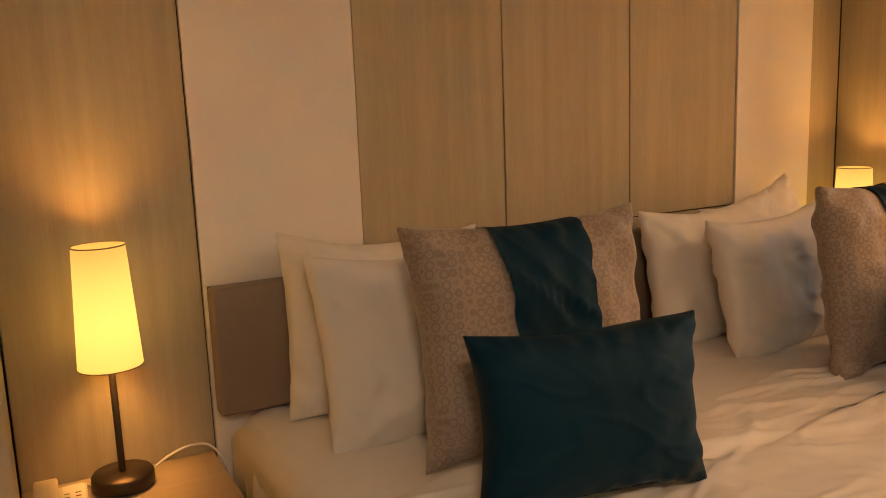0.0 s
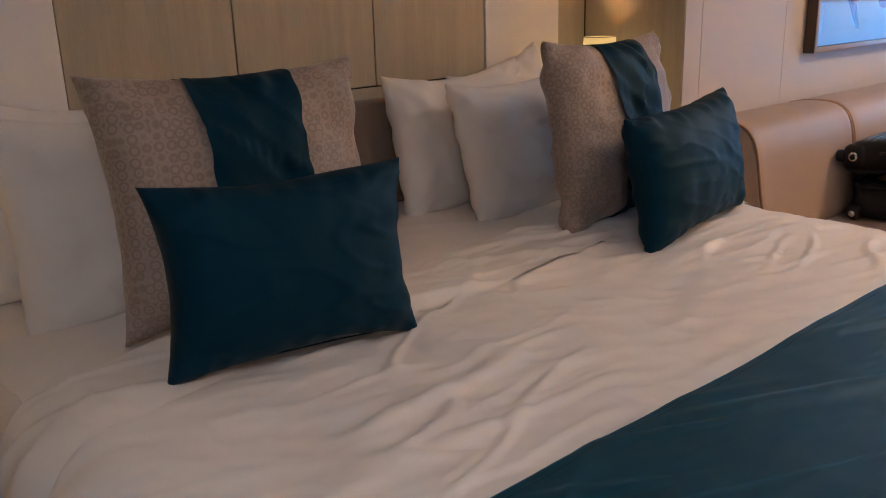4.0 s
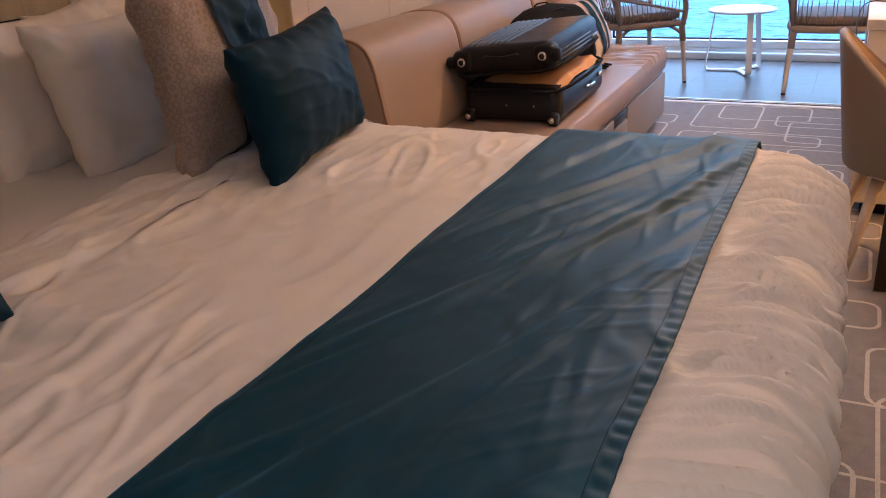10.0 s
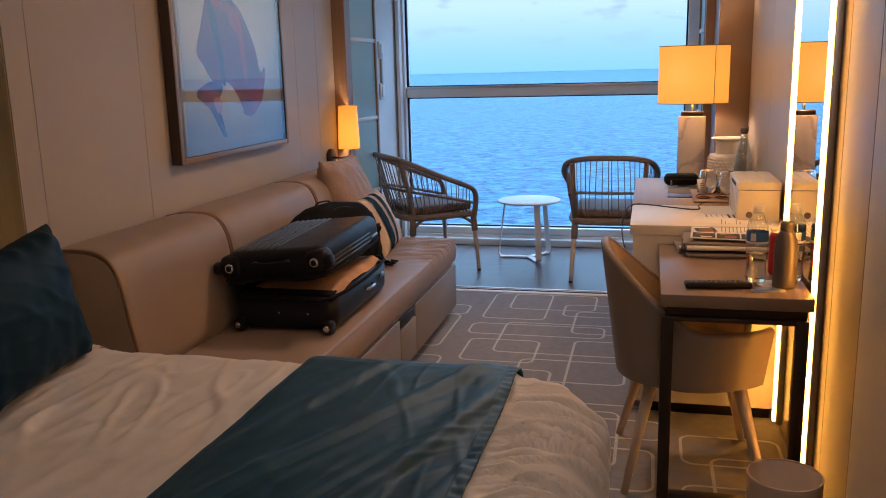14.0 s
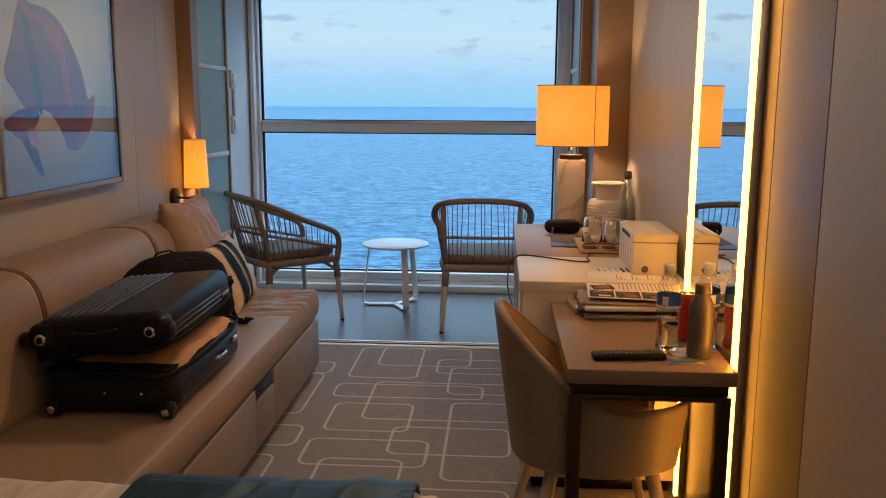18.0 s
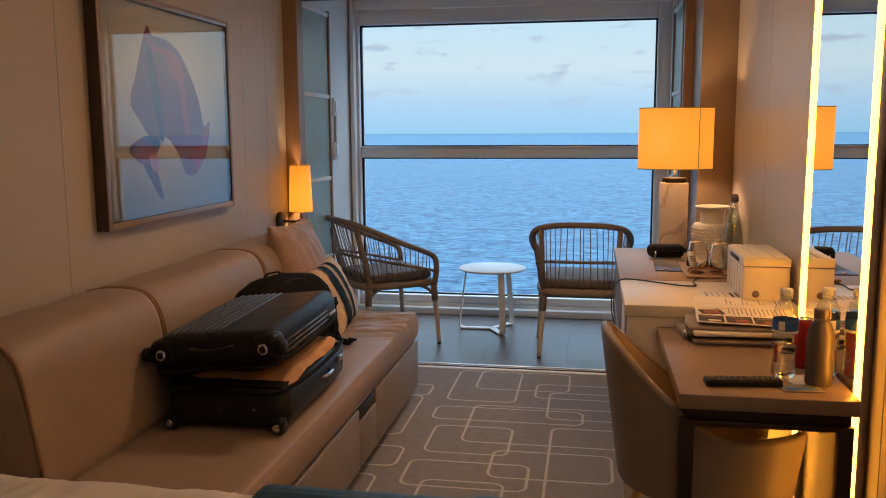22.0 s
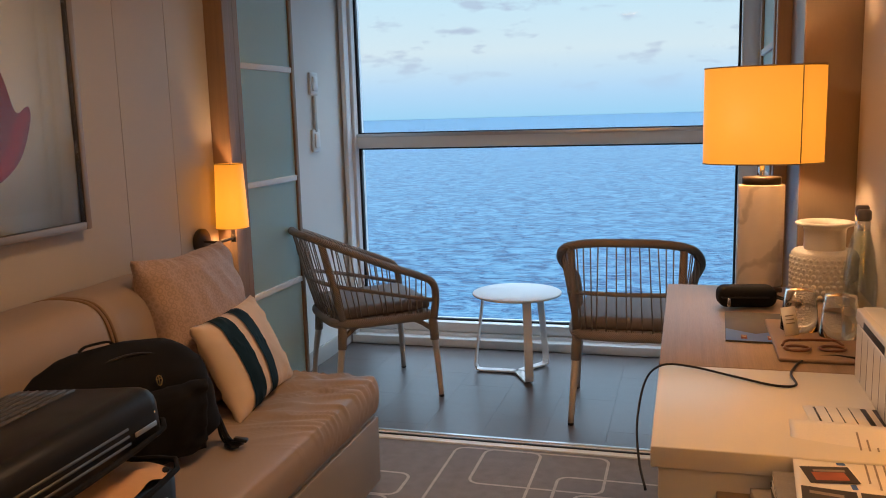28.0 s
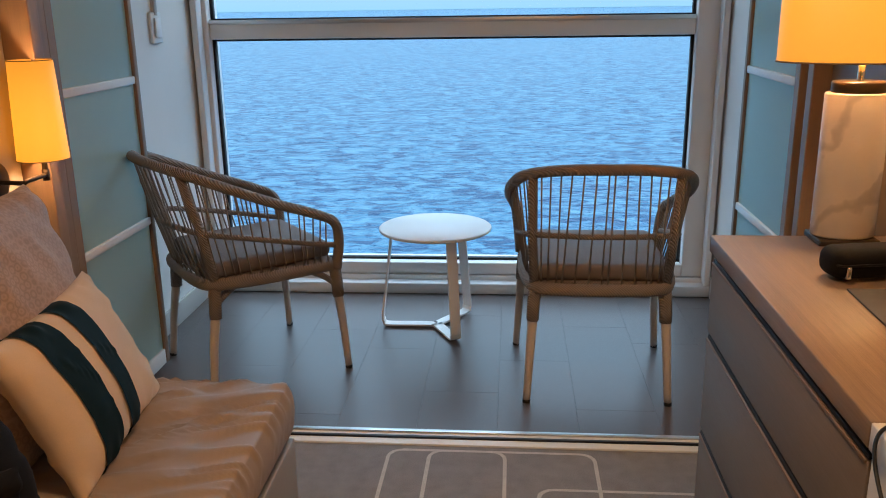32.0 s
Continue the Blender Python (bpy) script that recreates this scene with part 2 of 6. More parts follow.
STRIPE = material("dark_teal_stripe", (0.004, 0.016, 0.022), 0.7, var=0.1, scale=6, fine=0.04, fine_scale=400, spec=0.15)
JACQUARD = ringed(material("taupe_jacquard", (0.31, 0.245, 0.2), 0.6, var=0.1, scale=9, fine=0.06, fine_scale=400, bump=0.15, bump_scale=450, sheen=0.3), 44, 0.6, 0.45)
BLUSH = ringed(material("blush_jacquard", (0.39, 0.275, 0.215), 0.6, var=0.08, scale=9, fine=0.06, fine_scale=400, bump=0.15, bump_scale=450, sheen=0.2), 48, 0.6, 0.34)
CREAM = material("cream_cotton", (0.66, 0.51, 0.36), 0.75, var=0.06, scale=9, fine=0.06, fine_scale=400, bump=0.2, bump_scale=450, sheen=0.2)
HEADBOARD = material("taupe_leatherette", (0.235, 0.18, 0.135), 0.5, var=0.06, scale=5, fine=0.03, bump=0.2, bump_scale=380)
BED_BASE = material("greige_upholstery", (0.47, 0.37, 0.28), 0.75, var=0.08, scale=7, fine=0.06, fine_scale=350, bump=0.2, bump_scale=420)
SOFA = material("sand_faux_leather", (0.33, 0.250, 0.188), 0.46, var=0.07, scale=4, fine=0.03, bump=0.14, bump_scale=420)
SOFA_BASE = material("taupe_sofa_base", (0.27, 0.235, 0.2), 0.42, var=0.06, scale=4, fine=0.03, bump=0.12, bump_scale=420)
PIPING = material("tan_piping", (0.23, 0.135, 0.07), 0.55)
BLACK = material("black_plastic", (0.011, 0.011, 0.013), 0.4, var=0.1, scale=30, fine=0.05, spec=0.25)
BLACK_SHELL = material("graphite_suitcase_shell", (0.012, 0.0135, 0.017), 0.36, var=0.12, scale=12, fine=0.08, fine_scale=300, bump=0.15, bump_scale=420, spec=0.24)
# paler than the shell: highlights along the ribs, put into the colour
RIB = material("highlit_graphite_rib", (0.085, 0.088, 0.095), 0.3, var=0.1, scale=12)
NYLON = material("black_nylon", (0.007, 0.007, 0.008), 0.85, var=0.15, scale=20, fine=0.1, fine_scale=400, bump=0.4, bump_scale=420, spec=0.2)
BRONZE = material("dark_bronze_metal", (0.055, 0.04, 0.03), 0.4, 0.7, var=0.1, scale=20)
CHROME = material("polished_chrome", (0.75, 0.74, 0.72), 0.14, 1.0, var=0.03, scale=20)
GOLD = material("brass_badge", (0.7, 0.5, 0.2), 0.3, 1.0)
ROPE = ringed(material("taupe_rope", (0.27, 0.215, 0.172), 0.75, var=0.12, scale=30, fine=0.1, fine_scale=300), 62, 0.9, 0.35, "wound")
CORD = material("taupe_cord", (0.27, 0.215, 0.165), 0.75, var=0.1, scale=60, fine=0.1, fine_scale=500)
CHAIR_LEG = material("pale_coated_leg", (0.56, 0.49, 0.42), 0.45, var=0.08, scale=12, stretch=(3, 3, 0.4), fine=0.05, fine_scale=80)
LEG_WOOD = material("teak_look_leg", (0.52, 0.42, 0.31), 0.5, var=0.14, scale=12, stretch=(3, 3, 0.4), fine=0.08, fine_scale=80)
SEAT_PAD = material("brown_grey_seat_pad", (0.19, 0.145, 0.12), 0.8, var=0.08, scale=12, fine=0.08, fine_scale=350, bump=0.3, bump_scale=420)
# window light on the pad's top, put into its colour
SEAT_PAD_LIT = material("lit_seat_pad_top", (0.78, 0.73, 0.68), 0.8, var=0.05, scale=12, fine=0.06, fine_scale=350, bump=0.2, bump_scale=420)
LACQUER = material("cream_white_lacquer", (0.72, 0.68, 0.61), 0.34, var=0.03, scale=4, fine=0.012, bump=0.03, bump_scale=90)
DRESSER_TOP = material("brushed_oak_cabinet_top", (0.27, 0.185, 0.12), 0.4, var=0.36, scale=6, stretch=(0.25, 9, 6), fine=0.26, fine_scale=60, bump=0.15, bump_scale=80)
DESK_TOP = material("taupe_oak_desktop", (0.25, 0.175, 0.115), 0.33, var=0.14, scale=5, stretch=(0.3, 7, 6), fine=0.12, fine_scale=70, bump=0.1, bump_scale=90)
TUB = material("taupe_vinyl_tub_chair", (0.26, 0.205, 0.155), 0.44, var=0.06, scale=5, fine=0.03, bump=0.12, bump_scale=420)
TUB_IN = material("tan_tub_chair_inside", (0.46, 0.34, 0.215), 0.5, var=0.06, scale=5, fine=0.03, bump=0.12, bump_scale=420)
MARBLE = material("veined_white_marble", (0.64, 0.58, 0.52), 0.25, var=0.10, scale=9, fine=0.03, fine_scale=40)
vein, vein_mix, old_in = MARBLE.node_tree.nodes.new("ShaderNodeTexWave"), MARBLE.node_tree.nodes.new("ShaderNodeMixRGB"), MARBLE.node_tree.nodes["Principled BSDF"].inputs["Base Color"]
vein.bands_direction, vein.inputs["Scale"].default_value, vein.inputs["Distortion"].default_value, vein.inputs["Detail"].default_value = "DIAGONAL", 2.2, 12.0, 5.0
vein_ramp = MARBLE.node_tree.nodes.new("ShaderNodeValToRGB")
vein_ramp.color_ramp.elements[0].position, vein_ramp.color_ramp.elements[0].color = 0.0, (0.45, 0.45, 0.45, 1)
vein_ramp.color_ramp.elements[1].position, vein_ramp.color_ramp.elements[1].color = 0.07, (0, 0, 0, 1)
MARBLE.node_tree.links.new(MARBLE.node_tree.nodes["Texture Coordinate"].outputs["Object"], vein.inputs["Vector"])
MARBLE.node_tree.links.new(vein.outputs["Fac"], vein_ramp.inputs[0])
MARBLE.node_tree.links.new(vein_ramp.outputs[0], vein_mix.inputs[0])
MARBLE.node_tree.links.new(old_in.links[0].from_socket, vein_mix.inputs[1])
vein_mix.inputs[2].default_value = (0.27, 0.24, 0.22, 1)
MARBLE.node_tree.links.new(vein_mix.outputs[0], old_in)
CERAMIC = ringed(material("matt_white_ceramic", (0.58, 0.54, 0.48), 0.5, var=0.03, scale=6), 75, 1.0, 0.1)
CERAMIC_PLAIN = material("smooth_white_ceramic", (0.58, 0.54, 0.48), 0.4, var=0.03, scale=6)
PAPER = material("white_paper", (0.80, 0.75, 0.67), 0.6, var=0.03, scale=10)
NEWSPRINT = material("grey_newsprint", (0.27, 0.23, 0.19), 0.7, var=0.2, scale=40, fine=0.15, fine_scale=200)
INK = material("dark_print", (0.035, 0.03, 0.03), 0.6, var=0.3, scale=30)
INK_RED = material("rust_print", (0.33, 0.09, 0.04), 0.6, var=0.4, scale=40)
INK_BLUE = material("blue_print", (0.04, 0.13, 0.42), 0.5, var=0.1, scale=30)
STEEL_BOTTLE = material("grey_aluminium_bottle", (0.15, 0.125, 0.115), 0.42, 0.35, var=0.06, scale=12)
RED_CAN = material("red_can", (0.5, 0.03, 0.025), 0.3, 0.4)
BIN_M = material("taupe_leatherette_bin", (0.56, 0.45, 0.34), 0.45, var=0.06, scale=6, bump=0.12, bump_scale=400)
PLASTIC_W = material("white_plastic", (0.74, 0.72, 0.68), 0.36, var=0.02, scale=10)
PHONE_M = material("ivory_phone_plastic", (0.62, 0.55, 0.44), 0.4, var=0.03, scale=12)
CLOTHES = material("orange_tan_clothing", (0.55, 0.32, 0.15), 0.85, var=0.15, scale=12, fine=0.1, fine_scale=350, bump=0.3, bump_scale=300)
MAT_BOARD = material("ivory_mat_board", (0.84, 0.80, 0.74), 0.5, var=0.03, scale=6)
ART_RED = material("crimson_wash", (0.20, 0.014, 0.022), 0.5, var=0.5, scale=4)
ART_BRIGHT = material("scarlet_wash", (0.36, 0.016, 0.016), 0.5, var=0.3, scale=6)
ART_PINK = material("rose_wash", (0.50, 0.20, 0.19), 0.5, var=0.3, scale=20)
ART_DARK = material("plum_wash", (0.085, 0.014, 0.024), 0.5, var=0.4, scale=7)
FRAME_DARK = material("dark_walnut_frame", (0.06, 0.04, 0.028), 0.4, var=0.2, scale=6, stretch=(6, 1, 1))
FRAME_SILVER = material("champagne_frame_edge", (0.33, 0.26, 0.2), 0.35, 0.4)
WINDOW_GLASS = pane_glass("window_glass", 0.0015)
PICTURE_GLASS = pane_glass("picture_glass", 0.085)
CLEAR = glassy("clear_glass")
GLASS_THIN = pane_glass("bottle_glass", 0.08)
TORTOISE = material("tortoiseshell_frame", (0.13, 0.045, 0.02), 0.3, var=0.5, scale=60)
PET = pane_glass("thin_clear_plastic", 0.13)
WATER = glassy("still_water", (0.98, 1, 1), 0.0, 1.33)
FROST = frosted("frosted_sea_green_glass", (0.68, 0.85, 0.83))
MIRROR = material("silvered_mirror", (0.86, 0.86, 0.85), 0.08, 1.0, var=0.0, scale=3, fine=0.0)
MIRROR.node_tree.nodes["Principled BSDF"].inputs["Roughness"].links and MIRROR.node_tree.links.remove(MIRROR.node_tree.nodes["Principled BSDF"].inputs["Roughness"].links[0])
MIRROR.node_tree.nodes["Principled BSDF"].inputs["Roughness"].default_value = 0.015
LED_M = glowing("warm_led_diffuser", (1.0, 0.37, 0.02), LED, 0.0)
# glowing lens of the added ceiling lights, out of view
LENS_M = glowing("fill_light_lens", (1.0, 0.9, 0.78), 1.2, 0.0)
GLOW_A = glowing("lit_bedside_shade", (1.0, 0.52, 0.09), SHADE_A, 0.04, 0.42, 0.2, 0.55)
GLOW_B = glowing("lit_linen_shade", (1.0, 0.31, 0.012), SHADE_B, 0.03, 0.56, 0.2, 0.18)
GLOW_C = glowing("lit_sconce_shade", (1.0, 0.31, 0.01), SHADE_C, 0.04, 0.13, 0.19, 0.35)
SHADE_TRIM = material("shade_trim", (0.25, 0.16, 0.09), 0.6)

# ---- shaping ----


def link(name, bm, mat, smooth=True):
    me = bpy.data.meshes.new(name)
    bm.to_mesh(me)
    bm.free()
    for f in me.polygons:
        f.use_smooth = smooth
    for k in (mat if isinstance(mat, (list, tuple)) else (mat,)):
        me.materials.append(k)
    return me


def part(name, bm, mat, parent=None, label="", m=None, smooth=True):
    ob = new(name, link(name, bm, mat, smooth))
    if parent:
        ob.parent = parent
    if m is not None:
        ob.matrix_local = m
    if label:
        ob["label"] = label
    return ob


def share(name, mesh, parent, m, label=""):
    ob = new(name, mesh)
    ob.parent = parent
    ob.matrix_local = m
    if label:
        ob["label"] = label
    return ob


def thing(name, label, category, m=None, group=""):
    ob = new(name)
    ob.empty_display_size = 0.1
    if m is not None:
        ob.matrix_world = m
    return tagged(ob, label, category, group)


def struct(name, bm, mat, label="", smooth=False):
    return tagged(part(name, bm, mat, None, "", None, smooth), label, "", "", "structure")


def box(a, b, bevel=0.0, seg=2, bm=None):
    """A box between two corners, with rounded edges."""
    tmp = bmesh.new()
    bmesh.ops.create_cube(tmp, size=1)
    for v in tmp.verts:
        v.co = Vector([(a[i] + b[i]) / 2 + v.co[i] * (b[i] - a[i]) for i in range(3)])
    if bevel:
        bmesh.ops.bevel(tmp, geom=tmp.edges[:], offset=bevel, segments=seg, profile=0.5, affect="EDGES")
    return merged(bm, tmp)


def merged(bm, tmp):
    if bm is None:
        return tmp
    me = bpy.data.meshes.new("tmp")
    tmp.to_mesh(me)
    tmp.free()
    bm.from_mesh(me)
    bpy.data.meshes.remove(me)
    return bm


def moved(bm, m):
    bm.transform(m)
    return bm


def spline(pts, n=6, closed=False):
    """A smooth line through the points."""
    p = [Vector(q) for q in pts]
    out = []
    last = len(p) if closed else len(p) - 1
    for i in range(last):
        if closed:
            a, b, c, d = p[i - 1], p[i], p[(i + 1) % len(p)], p[(i + 2) % len(p)]
        else:
            b, c = p[i], p[i + 1]
            a = p[i - 1] if i else b * 2 - c
            d = p[i + 2] if i + 2 < len(p) else c * 2 - b
        for k in range(n):
            t = k / n
            out.append(0.5 * ((2 * b) + (c - a) * t + (2 * a - 5 * b + 4 * c - d) * t * t + (3 * b - a - 3 * c + d) * t ** 3))
    if not closed:
        out.append(p[-1])
    return out


def tube(pts, radius, seg=8, closed=False, bm=None, flat=1.0, taper=None):
    """A round bar along the points; flat squeezes it, taper gives the end's radius."""
    tmp = bmesh.new()
    rings = []
    n = len(pts)
    side = None
    for i in range(n):
        a = pts[i - 1] if i or closed else pts[0]
        b = pts[(i + 1) % n] if i < n - 1 or closed else pts[-1]
        d = (Vector(b) - Vector(a)).normalized()
        if side is None:
            side = d.cross(Vector((0, 0, 1)) if abs(d.z) < 0.9 else Vector((1, 0, 0))).normalized()
        side = (side - d * side.dot(d)).normalized()
        up = d.cross(side)
        r = radius if taper is None else radius + (taper - radius) * i / (n - 1)
        rings.append([tmp.verts.new(Vector(pts[i]) + r * (math.cos(k * 2 * math.pi / seg) * side + flat * math.sin(k * 2 * math.pi / seg) * up)) for k in range(seg)])
    for i in range(n if closed else n - 1):
        q, r = rings[i], rings[(i + 1) % n]
        for k in range(seg):
            tmp.faces.new((q[k], q[(k + 1) % seg], r[(k + 1) % seg], r[k]))
    if not closed:
        tmp.faces.new(rings[0][::-1])
        tmp.faces.new(rings[-1])
    return merged(bm, tmp)


def lathe(profile, seg=32, bm=None, squash=1.0):
    """A body turned round z from (radius, height) pairs."""
    tmp = bmesh.new()
    rings = []
    for r, z in profile:
        if r < 1e-5:
            rings.append([tmp.verts.new((0, 0, z))])
        else:
            rings.append([tmp.verts.new((r * math.cos(2 * math.pi * k / seg), squash * r * math.sin(2 * math.pi * k / seg), z)) for k in range(seg)])
    for q, r in zip(rings, rings[1:]):
        for k in range(seg):
            j = (k + 1) % seg
            if len(q) == 1 and len(r) > 1:
                tmp.faces.new((q[0], r[j], r[k]))
            elif len(r) == 1 and len(q) > 1:
                tmp.faces.new((q[k], q[j], r[0]))
            elif len(q) > 1:
                tmp.faces.new((q[k], q[j], r[j], r[k]))
    return merged(bm, tmp)


def sheet(fn, nu, nv, bm=None, closed_u=False):
    """A grid of quads over fn(u, v), u and v from 0 to 1."""
    tmp = bmesh.new()
    g = [[tmp.verts.new(fn(i / nu, j / nv)) for j in range(nv + 1)] for i in range(nu + 1)]
    for i in range(nu):
        for j in range(nv):
            tmp.faces.new((g[i][j], g[i + 1][j], g[i + 1][j + 1], g[i][j + 1]))
    return merged(bm, tmp)


def ns(x, y, z=0.0):
    return noise.noise(Vector((x, y, z)))


def ridge(value, width):
    """A crisp fold where a noise value passes through nought."""
    k = min(1.0, abs(value) / width)
    return (1 - k * k) ** 2


def pillow(w, h, t, seed=0.0, pinch=0.05, crease=0.012, sag=0.0, n=40, slouch=0.0, span=None, puff=0.0, pucker=1.0):
    """A stuffed cushion that stands on its lower edge: width x, thickness y, height z; span gives a strip of it, from -1 to 1 across."""
    bm = bmesh.new()

    def at(u, v, side):
        ex = (1 - abs(u) ** 2.6) * (1 - abs(v) ** 2.6)
        d = t / 2 * max(ex, 0) ** 0.42 + puff
        x = w / 2 * u * (1 - pinch * (1 - v * v))
        z = h / 2 * v * (1 - pinch * (1 - u * u)) + h / 2
        edge = max(abs(u), abs(v))
        cr = crease * (ns(x * 7 + seed, z * 7, side * 3.1 + seed) + 0.6 * ns(x * 19 + seed, z * 15, side * 1.7)) * min(1, 3 * ex + 0.1)
        fold = crease * 0.8 * math.sin(14 * (u * v) + seed * 3) * max(0, abs(u) + abs(v) - 0.9) * (1 if ex > 0.02 else 0)
        for cu, cv in ((-1, -1), (-1, 1), (1, -1), (1, 1)):
            du, dv = u - cu * 1.05, v - cv * 1.05
            rr = math.hypot(du, dv)
            fold += crease * 0.75 * math.sin(math.atan2(dv, du) * 11 + seed + cu + 2 * cv) * math.exp(-(rr / 0.5) ** 2) * min(1, 2.2 * ex)
        fold += crease * 0.55 * ridge(ns(u * 1.6 + v * 2.2 + seed, v * 1.1 - u * 0.8, side + seed), 0.10) * min(1, 2 * ex)
        d *= 1 + 0.16 * pucker * (math.sin(u * 24 + seed * 5 + 4 * ns(u * 3, seed)) * math.exp(-((1 - abs(v)) / 0.14) ** 2) + 0.5 * math.sin(v * 13 + seed * 3 + 6 * ns(v * 2, seed, 2)) * math.exp(-((1 - abs(u)) / 0.14) ** 2))
        z -= sag * (1 - u * u) * (v > 0) * v
        x += slouch * v * v * (1 if u > 0 else -1) * 0.02
        return Vector((x + 0.3 * cr, side * (d + (cr + fold) * (edge < 0.995)), z + 0.008 * ns(x * 5 + seed, seed, 2.0) * (edge > 0.9)))

    def warp(k):
        a = 2 * k / n - 1
        return math.copysign(1 - (1 - abs(a)) ** 1.35, a)

    grids = []
    for side in (-1, 1):
        grids.append([[bm.verts.new(at(warp(i) if span is None else span[0] + (span[1] - span[0]) * i / n, warp(j), side)) for j in range(n + 1)] for i in range(n + 1)])
    for g, flip in zip(grids, (False, True)):
        for i in range(n):
            for j in range(n):
                q = (g[i][j], g[i + 1][j], g[i + 1][j + 1], g[i][j + 1])
                bm.faces.new(q[::-1] if flip else q)
    bmesh.ops.remove_doubles(bm, verts=bm.verts[:], dist=0.0012 if span is None else 0.0003)
    return bm


# ---- the large structure ----
CABIN_Z, VERANDA_Z, WALL_Y, BED_Y, DESK_Y, GLASS_X = 2.30, 2.45, 1.95, 2.42, -0.58, 7.95

struct("floor", box((-1.8, -1.6, -0.1), (6.30, 2.6, 0)), CARPET, "grey patterned cabin carpet")
struct("floor_veranda", box((6.40, -0.7, -0.1), (8.0, 2.3, -0.006)), JOINT, "dark bed of the veranda floor")
sill = struct("floor_threshold", box((6.30, -0.6, -0.1), (6.40, 2.2, 0.006), 0.003), WHITE_METAL, "pale metal threshold between carpet and veranda")
part("track_groove", box((6.335, -0.55, 0.006), (6.352, 2.1, 0.009)), BLACK, sill, "dark sliding track")
part("track_rail", box((6.372, -0.55, 0.006), (6.392, 2.1, 0.012), 0.002), ALU, sill)
struct("ceiling", box((-1.8, -1.6, CABIN_Z), (6.2, 2.7, 2.6)), CEILING_M, "plain cabin ceiling")
struct("ceiling_veranda", box((6.5, -0.8, VERANDA_Z), (8.1, 2.4, 2.6)), CEILING_M, "plain veranda ceiling")
struct("trim_header", box((6.2, -0.8, 2.235), (6.5, 2.4, 2.6), 0.004), BROWN_WALL, "dark header beam over the folding doors")

# the wall behind the bed: oak panels between white columns
bed_wall = struct("wall_bed", box((-1.8, BED_Y + 0.014, 0), (3.27, 2.7, 2.6)), GROUT, "panelled wall behind the bed")
for a, b, mat, z0, y in ((0.25, 0.732, OAK, 0, 0.002), (0.736, 1.202, WHITE_WALL, 0, -0.006), (1.206, 1.696, OAK, 1.085, 0), (1.70, 2.200, OAK, 1.085, 0), (2.204, 2.70, OAK, 1.085, 0),
                         (2.704, 3.10, WHITE_WALL, 0, -0.006), (3.104, 3.266, OAK, 0, 0.002)):
    part("panel", box((a, BED_Y + y, z0 + 0.002), (b, BED_Y + 0.0135, CABIN_Z - 0.002), 0.0015, 1), mat, bed_wall, smooth=False)
part("lower_panel", box((1.206, BED_Y + 0.002, 0.002), (2.70, BED_Y + 0.0135, 1.082), 0.0015, 1), OAK, bed_wall, smooth=False)
left_wall = struct("wall_left", box((0.08, 0.94, 0), (0.232, 2.43, 2.6)), GROUT, "oak side wall beside the bedside table")
for a, b in ((0.944, 1.696), (1.704, 2.40)):
    part("panel", box((0.232, a, 0.002), (0.245, b, CABIN_Z - 0.002), 0.0015, 1), OAK, left_wall, smooth=False)
struct("wall_back", box((-1.95, -1.6, 0), (-1.8, 2.7, 2.6)), WHITE_WALL, "plain wall at the cabin's inner end")

sofa_wall = struct("wall_sofa", box((3.274, WALL_Y + 0.012, 0), (6.18, 2.7, 2.6)), GROUT, "grey vinyl wall behind the sofa")
edges = (3.276, 3.385, 4.01, 5.57, 5.885, 6.178)
for a, b in zip(edges, edges[1:]):
    part("panel", box((a + 0.001, WALL_Y, 0.002), (b - 0.001, WALL_Y + 0.0115, CABIN_Z - 0.002), 0.001, 1), GREY_WALL, sofa_wall, smooth=False)
part("return_panel", box((3.2705, WALL_Y + 0.002, 0.002), (3.2738, BED_Y, CABIN_Z - 0.002)), OAK, sofa_wall, smooth=False)

desk_wall = struct("wall_desk", box((-1.8, -1.6, 0), (6.05, DESK_Y - 0.014, 2.6)), GROUT, "panelled wall behind the desk")
for a, b, mat in ((-1.798, 1.2, GREY_WALL), (1.204, 3.24, GREY_WALL), (3.244, 3.585, BROWN_WALL), (3.589, 4.45, BROWN_WALL), (4.454, 5.2, GREY_WALL), (5.204, 6.046, GREY_WALL)):
    part("panel", box((a, DESK_Y - 0.0135, 0.002), (b, DESK_Y, CABIN_Z - 0.002), 0.0015, 1), mat, desk_wall, smooth=False)
struct("wall_return", box((6.054, -1.6, 0), (6.44, -0.40, 2.6), 0.004), BROWN_WALL, "bronze panelled return beside the folding door")

# veranda side walls
side_l = struct("wall_veranda_north", box((6.92, 2.03, 0), (8.0, 2.3, 2.6)), WHITE_WALL, "white veranda side wall")
part("skirting", box((6.92, 2.018, 0), (7.86, 2.0295, 0.1), 0.002), GREY_WALL, side_l)
struct("wall_veranda_infill", box((6.182, 1.99, 0), (6.918, 2.3, 2.6)), WHITE_WALL, "white wall behind the folded door")
side_r = struct("wall_veranda_south", box((6.444, -0.7, 0), (8.0, -0.44, 2.6)), WHITE_WALL, "white veranda side wall")
part("skirting", box((6.45, -0.4395, 0), (7.86, -0.428, 0.1), 0.002), GREY_WALL, side_r)


